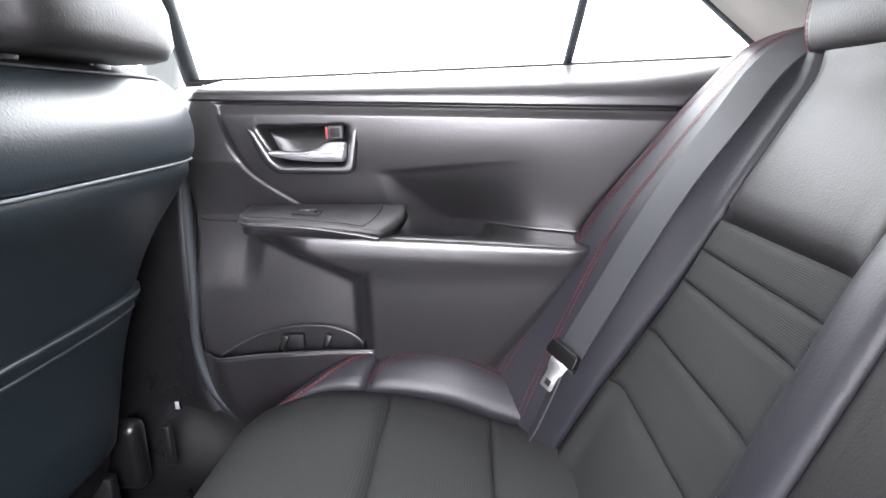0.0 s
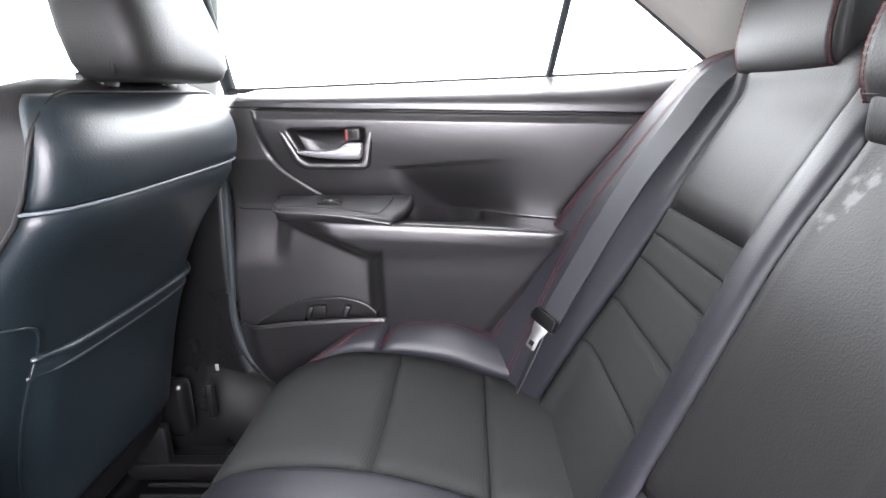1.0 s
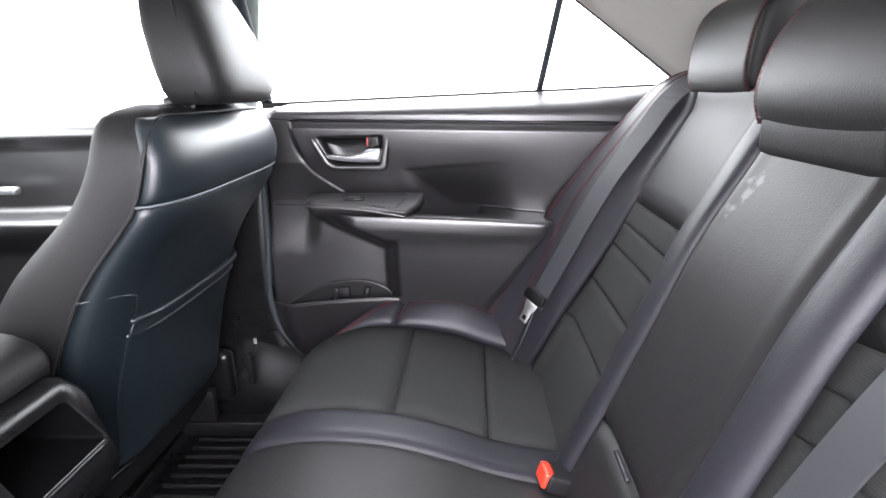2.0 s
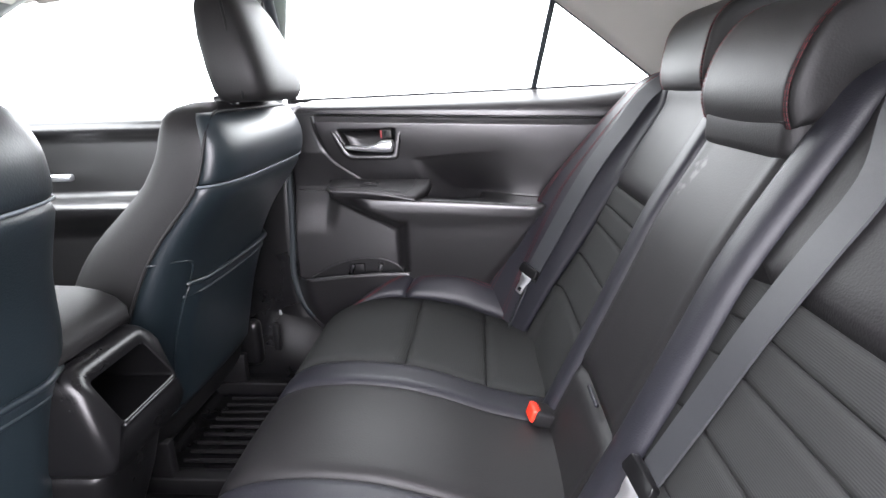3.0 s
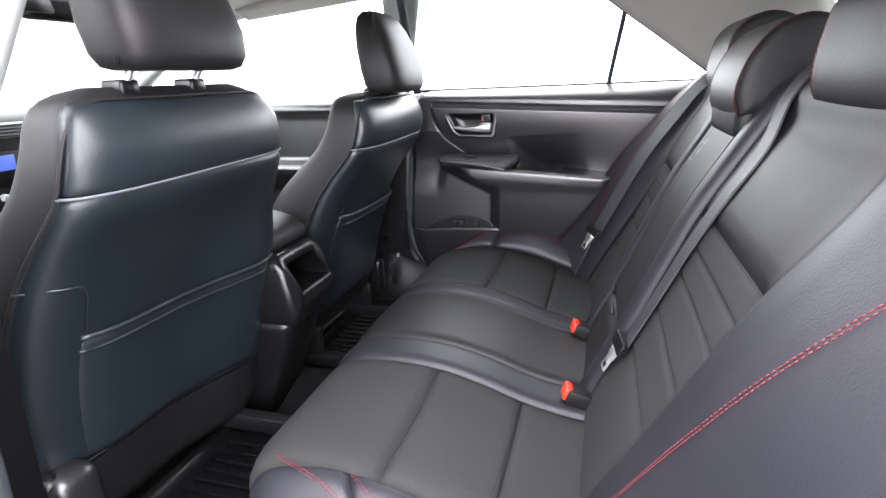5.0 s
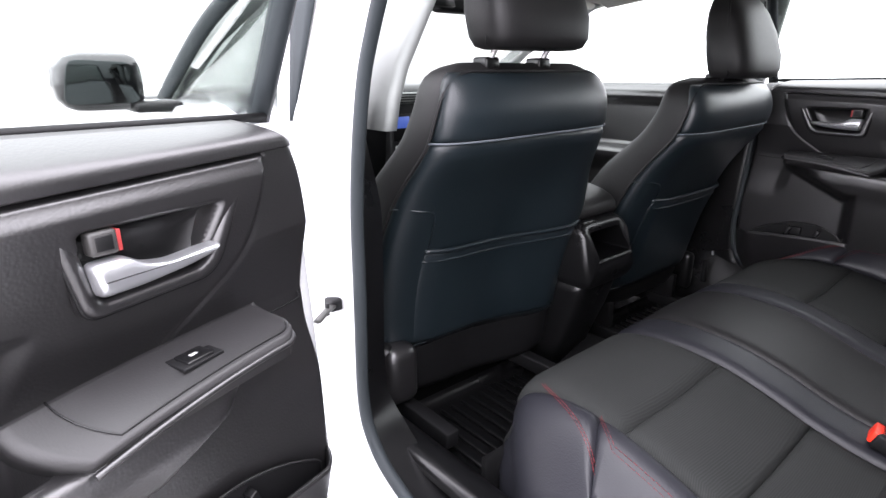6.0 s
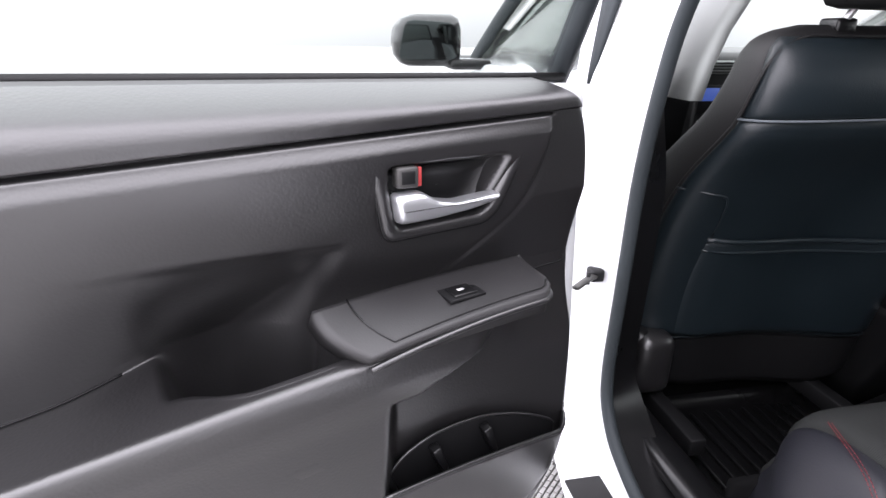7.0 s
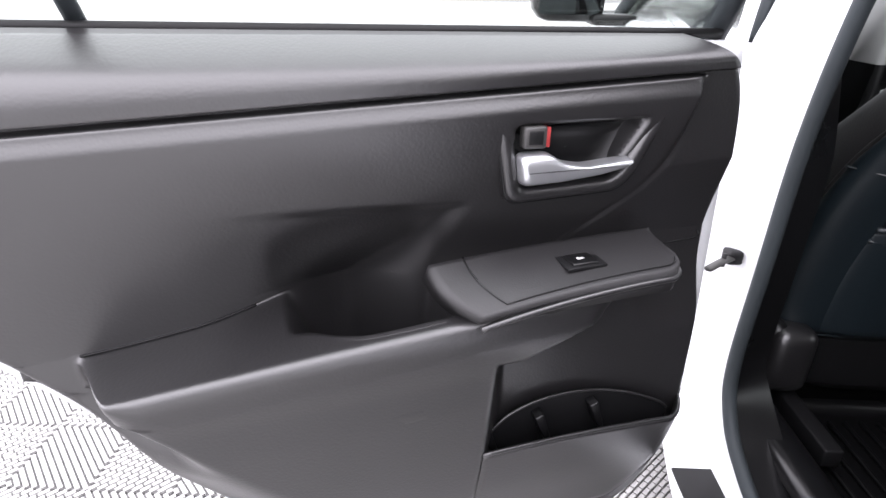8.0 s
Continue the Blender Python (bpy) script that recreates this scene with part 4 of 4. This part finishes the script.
part("headliner", sheet(roof, 30, 20, 0.03, True), LINER, car, "grey cloth headliner")
for sg in (1, -1):
    part("rear_pillar_trim", sheet(lambda u, v: V((lerp(lerp(0.645, 0.25, v), lerp(1.00, 0.82, v), u), MID + sg * lerp(lerp(0.715, 0.60, v), lerp(0.62, 0.55, v), u), lerp(1.055, 1.325, v) + 0.0 * u)), 12, 12, 0.02, sg < 0), LINER, car, "grey rear pillar trim")
    part("roof_rail_trim", sheet(lambda u, v: V((lerp(-0.95, 0.25, u), MID + sg * lerp(0.655, 0.58, v), lerp(1.375, 1.405, v) - 0.055 * max(0, -lerp(-0.95, 0.25, u) - 0.35) / 0.6)), 12, 4, 0.02, sg > 0), LINER, car)
    part("b_pillar_upper", sheet(lambda u, v: V((lerp((-0.455 if sg > 0 else -0.43) + 0.02 * v, lerp(-0.406, -0.30, v) + (0.0 if sg > 0 else 0.045), u), MID + sg * lerp(0.768, 0.655, max(0, v - 0.2) / 0.8), lerp(0.98, 1.37, v))), 6, 8, 0.02, sg < 0), GREY, car, "pale grey upper pillar trim")
    part("b_pillar_lower", sheet(lambda u, v: V((lerp(-0.62, -0.455 if sg < 0 else curve_at(FRONT, lerp(0.26, 0.985, v)) - 0.288, u), MID + (-0.772 if sg < 0 else 0.692) - sg * 0.006 * math.sin(math.pi * u), lerp(0.26, 0.985, v))), 8, 30, 0.012, sg < 0), PLASTIC, car, "black lower pillar trim")
    part("sill_trim", sheet(lambda u, v: V((lerp(-1.3, 0.32, u), MID + sg * lerp(0.63, 0.775, v), lerp(0.22, 0.335, step(0, 0.8, v)))), 20, 8, 0.03, sg > 0), PLASTIC, car, "black sill trim")
    part("a_pillar", tube([(-1.75, MID + sg * 0.76, 0.98), (-1.40, MID + sg * 0.70, 1.18), (-0.98, MID + sg * 0.63, 1.345)], 0.035, 10), GREY, car, "grey windscreen pillar")
part("windscreen_header", tube([(-1.0 - 0.06 * (1 - (abs(k - 6) / 6) ** 2), MID + lerp(-0.62, 0.62, k / 12), 1.345 - 0.02 * (abs(k - 6) / 6) ** 2) for k in range(13)], 0.025, 8), LINER, car)
for sg in (1, -1):
    part("sun_visor", sheet(lambda u, v: V((-1.02 - 0.03 * v, MID + sg * lerp(0.07, 0.50, u), lerp(1.265, 1.345, v))), 10, 4, 0.012), DARK, car, "dark grey sun visor")
part("mirror_mount", rbox(-1.10, -1.03, MID - 0.11, MID + 0.11, 1.255, 1.315, 0.02, 3), DARK, car, "dark inside mirror")
part("door_welt", tube(smoothline([(-0.345, 0.716, 1.0), (-0.362, 0.716, 0.864), (-0.371, 0.716, 0.685), (-0.381, 0.716, 0.572), (-0.369, 0.716, 0.488), (-0.342, 0.716, 0.44), (-0.290, 0.716, 0.425), (0.10, 0.716, 0.42)], 6), 0.009, 8, 1.0, (0, 1, 0)), RUBBER, car, "black door opening welt")
part("kick_trim", sheet(lambda u, v: V((lerp(-0.66, 0.10, u), lerp(0.665, 0.722, step(0, 1, v)), lerp(0.24, 0.428, v) + 0.06 * (1 - step(0.25, 0.42, u)) * v)), 24, 10, 0.02, False), PLASTIC, car, "black plastic sill trim")
part("floor_pan", sheet(lambda u, v: V((lerp(-1.4, -0.2, u), MID + lerp(-0.70, 0.70, v), 0.205 + 0.10 * bump(0, 0.12, lerp(-0.70, 0.70, v)))), 12, 40, 0.03, False), CARPET, car, "black carpeted floor")
part("cushion_base", sheet(lambda u, v: V((-0.235, MID + lerp(-0.66, 0.66, u), lerp(0.20, 0.34, v))), 8, 2, 0.02), CARPET, car)
part("package_shelf", sheet(lambda u, v: V((lerp(0.66, 1.25, u), MID + lerp(-0.66, 0.66, v), 1.07)), 6, 6, 0.02), CARPET, car, "dark rear parcel shelf")
part("front_bulkhead", sheet(lambda u, v: V((-1.75, MID + lerp(-0.75, 0.75, u), lerp(0.15, 1.0, v))), 4, 4, 0.03), DARK, car)
part("roof_panel", sheet(lambda u, v: roof(u, v) + V((0, 0, 0.045)), 20, 16, 0.01), WHITE, car, "white painted roof")
part("rear_window", sheet(lambda u, v: V((lerp(0.84, 1.24, u), MID + lerp(-0.56, 0.56, v), lerp(1.315, 1.085, u))), 8, 8, 0.005), TINT, car, "rear window with a tint added against light from behind")
part("windscreen", sheet(lambda u, v: V((lerp(-1.72, -1.0, v) - 0.05 * math.sin(math.pi * u), MID + lerp(-0.70, 0.70, u) * lerp(1.0, 0.86, v), lerp(1.0, 1.345, v))), 10, 8, 0.005), GLASS, car, "clear windscreen")
# unseen floor and sides, added to stop light leaking in at the front
part("front_floor", sheet(lambda u, v: V((lerp(-1.80, -1.38, u), MID + lerp(-0.78, 0.78, v), 0.21 + 0.12 * (1 - u))), 4, 8, 0.03, False), CARPET, car, "added black carpeted footwell")
for sg in (1, -1):
    part("cowl_side", rbox(-1.80, -1.46, MID + sg * 0.80 - 0.05, MID + sg * 0.80 + 0.05, 0.20, 1.0, 0.02), DARK, car, "added dark footwell side")
# left opening: seal and painted flange
OPENING = [(-0.295, 1.235), (-0.348, 1.14), (-0.388, 1.045), (-0.421, 0.87), (-0.430, 0.66), (-0.436, 0.48), (-0.412, 0.40), (-0.345, 0.345), (-0.20, 0.312), (0.20, 0.305)]
for sg in (-1,):
    line = smoothline([(a + 0.03, MID + sg * 0.833, b) for a, b in OPENING], 6)
    part("door_seal", tube(line, 0.012, 10, 1.0, (0, 1, 0)), RUBBER, car, "grey-black rubber door seal")
    fl = []
    for k, p in enumerate(line):
        d = (line[min(k + 1, len(line) - 1)] - line[max(k - 1, 0)]).normalized()
        o = V((d.z, 0, -d.x)) * -1
        if o.x > 0 and p.z > 0.4:
            o = -o
        if p.z <= 0.4 and o.z > 0:
            o = -o
        fl.append((p, o))
    rows = [[p + o * w + V((0, sg * h, 0)) for p, o in fl] for w, h in ((0.004, 0.0), (0.012, 0.004), (0.045, 0.012), (0.075, 0.045), (0.16, 0.065))]
    nrow = len(fl)
    part("pillar_paint", ([q for r in rows for q in r], [(i * nrow + k, i * nrow + k + 1, (i + 1) * nrow + k + 1, (i + 1) * nrow + k) for i in range(4) for k in range(nrow - 1)]), WHITE, car, "white painted pillar and sill flange")
    turn = [p + V((-0.05 * step(0.36, 0.45, p.z), lerp(0.085, 0.03, step(0.8, 1.05, p.z)), 0)) for p in line]
    m = len(line)
    part("pillar_return", (line + turn, [(k, k + 1, m + k + 1, m + k) for k in range(m - 1)]), PLASTIC, car, "black pillar edge trim")
# added rear flanks and tail, which close the car and block stray light
for sg in (1, -1):
    part("rear_flank", sheet(lambda u, v: V((lerp(lerp(0.36, 0.66, step(0.2, 1, v)), 1.95, u), MID + sg * (0.86 + 0.03 * math.sin(math.pi * v) - 0.10 * step(0.5, 1, u)), lerp(0.30, 1.03, v))), 20, 14, 0.03, sg < 0), WHITE, car, "white painted rear flank")
part("boot_lid", sheet(lambda u, v: V((lerp(1.15, 1.98, u), MID + lerp(-0.78, 0.78, v), 1.05 - 0.06 * u)), 8, 8, 0.02), WHITE, car, "white painted boot lid")
part("tail_panel", sheet(lambda u, v: V((1.97, MID + lerp(-0.76, 0.76, u), lerp(0.30, 0.99, v))), 8, 8, 0.03), WHITE, car, "white painted tail")
part("rear_bulkhead", sheet(lambda u, v: V((0.78, MID + lerp(-0.72, 0.72, u), lerp(0.22, 1.05, v))), 6, 6, 0.02), DARK, car)
part("scuff_plate", rbox(-0.34, 0.10, -0.90, -0.83, 0.296, 0.302, 0.002), DARK, car)
part("check_strap", tube([(-0.452, -0.826, 0.662), (-0.420, -0.860, 0.669), (-0.377, -0.900, 0.676)], 0.0075, 8, 0.6), STEEL, car, "steel door check strap")
part("check_bracket", rbox(-0.466, -0.438, -0.842, -0.816, 0.652, 0.676, 0.005), DARK, car, "dark steel check bracket")
part("check_bolt", tube([(-0.425, -0.856, 0.658), (-0.425, -0.856, 0.680)], 0.004, 10), DARK, car)
# dark gap behind the front door's window frame, narrowing downwards
GAPS = [(1.185, -0.4555, -0.388), (1.12, -0.467, -0.425), (1.064, -0.480, -0.457), (1.006, -0.4945, -0.488), (0.995, -0.496, -0.494)]
part("door_gap", sheet(lambda u, v: V((lerp(curve_at([(-z, a) for z, a, b in GAPS], -lerp(1.185, 0.995, u)), curve_at([(-z, b) for z, a, b in GAPS], -lerp(1.185, 0.995, u)), v), -0.8635 + 0.009 * v, lerp(1.185, 0.995, u))), 16, 3, 0.002, True), RUBBER, car, "dark gap behind the front door")

# ---- front right door ----
fd = thing("front_door", "closed front passenger door with black trim", "car door")


def fdoor(u, v):
    x, z = lerp(-1.45, -0.47, u), lerp(0.36, 1.03, v)
    n = 0.02 * step(0.955, 0.975, z) - 0.05 * step(0.98, 1.03, z) ** 2 + 0.075 * (1 - step(0.775, 0.79, z)) * step(0.66, 0.76, z)
    return V((x, 0.760 - n, z))


part("trim_panel", sheet(fdoor, 40, 60, 0.01, False), TRIM, fd)
part("lever", rbox(-1.10, -0.98, 0.69, 0.71, 0.845, 0.865, 0.006), SILVER, fd, "silver door lever")
part("shell", rbox(-1.48, -0.47, 0.765, 0.90, 0.30, 1.02, 0.02), WHITE, fd)

part("window_glass", sheet(lambda u, v: V((lerp(lerp(-1.50, -0.95, v), -0.50, u), lerp(0.80, 0.68, v), lerp(1.0, 1.34, v))), 6, 6, 0.004), GLASS, fd, "clear front door window")

# ---- front left door and mirror ----
fl_door = thing("front_door", "closed white driver door with a black side mirror", "car door")
part("shell", rbox(-1.50, -0.58, -0.90, -0.74, 0.30, 1.0, 0.02, 3), WHITE, fl_door, "white painted door shell")
part("window_frame", tube(smoothline([(-1.52, -0.80, 1.0), (-1.15, -0.76, 1.20), (-0.85, -0.70, 1.31), (-0.45, -0.69, 1.31)], 6), 0.02, 8), RUBBER, fl_door)
part("window_glass", sheet(lambda u, v: V((lerp(lerp(-1.50, -0.95, v), -0.52, u), lerp(-0.80, -0.68, v), lerp(1.0, 1.31, v))), 6, 6, 0.004), GLASS, fl_door, "clear front door window")
part("mirror_shell", loft([superring(-1.13 + dx, -1.035 - dy, a, b, z, 32, 0.42) for z, dx, dy, a, b in ((0.992, 0, -0.012, 0.03, 0.062), (1.0, 0, -0.008, 0.042, 0.078), (1.02, 0, -0.002, 0.05, 0.088), (1.05, 0, 0.0, 0.055, 0.090), (1.085, 0, -0.002, 0.052, 0.087), (1.108, 0, -0.008, 0.045, 0.074), (1.118, 0, -0.014, 0.03, 0.052))]), GLOSSBLACK, fl_door, "black side mirror shell")
part("mirror_glass", prism(round_poly([(-1.115, 1.008), (-0.960, 1.008), (-0.968, 1.098), (-1.095, 1.104)], 0.022, 5), -1.078, -1.070, 0.001, lambda a, n, b: (n, a, b)), MIRROR, fl_door, "side mirror glass with its dark reflection in the colour")
part("mirror_foot", rbox(-1.16, -1.06, -0.98, -0.87, 0.985, 1.01, 0.01), DARK, fl_door)

# ---- dashboard ----
dash = thing("dashboard", "dark dashboard with vents and a lit blue screen", "dashboard")
part("body", prism([(-1.75, 0.55), (-1.75, 1.02), (-1.45, 1.045), (-1.30, 1.03), (-1.27, 0.97), (-1.30, 0.75), (-1.35, 0.55)], -0.66, 0.72, 0.02), PLASTIC, dash, "dark dashboard body")
part("console_panel", rbox(-1.33, -1.255, -0.13, 0.19, 0.56, 0.99, 0.012), DARK, dash)
part("screen", rbox(-1.258, -1.250, -0.118, -0.05, 0.880, 0.922, 0.002), SCREEN, dash, "lit blue touch screen")
part("vent", rbox(-1.262, -1.250, -0.11, 0.0, 0.965, 1.005, 0.003), GREY, dash)
for k in range(4):
    part("vent_slat", rbox(-1.252, -1.244, -0.105, -0.005, 0.969 + 0.009 * k, 0.973 + 0.009 * k, 0.001), DARK, dash)

part("screen_surround", rbox(-1.2545, -1.2505, -0.122, 0.05, 0.838, 0.930, 0.001), PLASTIC, dash)
for k in range(4):
    part("knob", rbox(-1.255, -1.240, -0.115 + 0.04 * k, -0.095 + 0.04 * k, 0.80, 0.82, 0.005), GREY, dash)
# belt anchor and tag at the foot of the right pillar
part("belt_anchor", rbox(-0.446, -0.428, 0.658, 0.674, 0.335, 0.42, 0.005, 3), DARK, car, "black belt anchor cover")
part("tag", rbox(-0.435, -0.427, 0.7015, 0.7035, 0.432, 0.448, 0.0006), GREY, car, "small white tag")

# ---- seat belts ----
def strap(name, parent, pts, wide, mat=WEB, thick=0.0016, across=(0, 1, 0)):
    """A flat webbing along pts; across gives its width's direction."""
    line = smoothline(pts, 6)
    vs, fs = [], []
    for i, p in enumerate(line):
        d = (line[min(i + 1, len(line) - 1)] - line[max(i - 1, 0)]).normalized()
        a = V(across)
        a = (a - d * a.dot(d)).normalized()
        n = d.cross(a)
        for q in (p - a * wide / 2 - n * thick, p + a * wide / 2 - n * thick, p + a * wide / 2 + n * thick, p - a * wide / 2 + n * thick):
            vs.append(q)
    for i in range(len(line) - 1):
        for k in range(4):
            fs.append((4 * i + k, 4 * i + (k + 1) % 4, 4 * i + 4 + (k + 1) % 4, 4 * i + 4 + k))
    fs += [(0, 1, 2, 3), tuple(range(4 * len(line) - 4, 4 * len(line)))]
    return part(name, (vs, fs), mat, parent, smooth=False)


def tongue(parent, m):
    body = part("tongue_body", prism(round_poly([(-0.033, 0.0), (0.033, 0.0), (0.030, 0.026), (-0.030, 0.026)], 0.006, 3), -0.006, 0.006, 0.002), PLASTIC, parent, "black belt tongue grip")
    plate = part("tongue_plate", prism(round_poly([(-0.020, 0.002), (0.020, 0.002), (0.016, -0.018), (0.0125, -0.024), (0.0125, -0.052), (-0.0125, -0.052), (-0.0125, -0.024), (-0.016, -0.018)], 0.004, 3), -0.0013, 0.0013, 0.0), CHROME, parent, "bright metal belt tongue")
    slot = part("slot", rbox(-0.006, 0.006, -0.0016, 0.0016, -0.046, -0.036, 0.0003), DARK, plate)
    for ob in (body, plate):
        ob.matrix_basis = m


def frame_of(p, down, normal):
    """A pose at p whose z points against down and whose y is the normal."""
    z = -V(down).normalized()
    y = V(normal)
    y = (y - z * y.dot(z)).normalized()
    x = y.cross(z)
    m = Matrix((x, y, z)).transposed().to_4x4()
    m.translation = p
    return m


for s in (1,):
    belt = thing("seat_belt", "grey webbing seat belt with a bright metal tongue", "seat belt", group="seat belts")
    pts = [back_at(q_of_z(z), s * y) + V((-0.007, -0.006, 0.004)) for z, y in ((0.575, 0.568), (0.63, 0.563), (0.70, 0.555), (0.78, 0.546), (0.87, 0.540), (0.96, 0.536), (1.04, 0.530))]
    pts.append(V((0.66, MID + s * 0.50, 1.115)))
    strap("webbing", belt, pts, 0.048, across=(-0.60, 0.80, 0))
    strap("webbing", belt, [back_at(q_of_z(0.575), s * 0.568) + V((-0.010, 0, 0)), back_at(q_of_z(0.50), s * 0.570) + V((-0.010, 0, 0.0)), back_at(q_of_z(0.44), s * 0.58) + V((0.0, 0, 0))], 0.046)
    tongue(belt, frame_of(back_at(q_of_z(0.578), s * 0.566) + V((-0.018, -0.012, 0.012)), (-0.5, -0.05 * s, -1), (-1, -0.75 * s, 0.5)))

belt = thing("seat_belt", "grey centre seat belt lying over the backrest", "seat belt", group="seat belts")
strap("webbing", belt, [back_at(q_of_z(z), y - MID) + V((-0.010, 0, 0.004)) for z, y in ((0.59, -0.200), (0.70, -0.215), (0.80, -0.228), (0.89, -0.240), (0.97, -0.240), (1.045, -0.215))] + [V((0.62, -0.20, 1.10)), V((0.70, -0.19, 1.105))], 0.050)
tongue(belt, frame_of(back_at(q_of_z(0.585), -0.203 - MID) + V((-0.022, 0, 0.004)), (-0.5, 0.06, -1), (-1, -0.25, 0.5)))

# ---- buckles ----
def buckle(y):
    b = thing("belt_buckle", "black seat belt buckle with a red release button", "buckle", group="seat belt buckles")
    m = pose(0.290, y, 0.452, 0, -70, 8) @ Matrix.Scale(1.12, 4)
    for name, data, mat, lab in (("housing", rbox(-0.014, 0.014, -0.021, 0.021, -0.035, 0.030, 0.005, 3), DARK, ""), ("release_button", rbox(-0.011, 0.014, -0.017, 0.017, 0.018, 0.036, 0.004, 3), RED, "red release button")):
        part(name, data, mat, b, lab).matrix_basis = m
    return b


buckle(0.153)
buckle(-0.166)

# ---- floor mats ----
def mat_at(y0, y1, ridge_rubber, label):
    f = thing("floor_mat", label, "floor mat", group="rear floor mats")
    part("sheet", sheet(lambda u, v: V((lerp(-0.60, -0.27, u), lerp(y0, y1, v), 0.232 + 0.022 * (max(0, 0.06 - u) / 0.06 + max(0, v - 0.95) / 0.05 + max(0, 0.05 - v) / 0.05))), 30, 30, 0.005), MATRUB, f, "black moulded rubber mat")
    n = int((y1 - y0 - 0.08) / 0.034)
    for k in range(n):
        y = y0 + 0.05 + 0.034 * k
        part("ridge", rbox(-0.545, -0.30, y, y + 0.008, 0.234, 0.243, 0.003, 2), ridge_rubber, f)
    return f


# only the right mat's ridges get the painted sheen
mat_at(0.20, 0.665, MATRIDGE, "black ridged rubber mat on the black carpet")
mat_at(-0.615, -0.15, MATRUB, "black ridged rubber mat on the black carpet behind the driver seat")
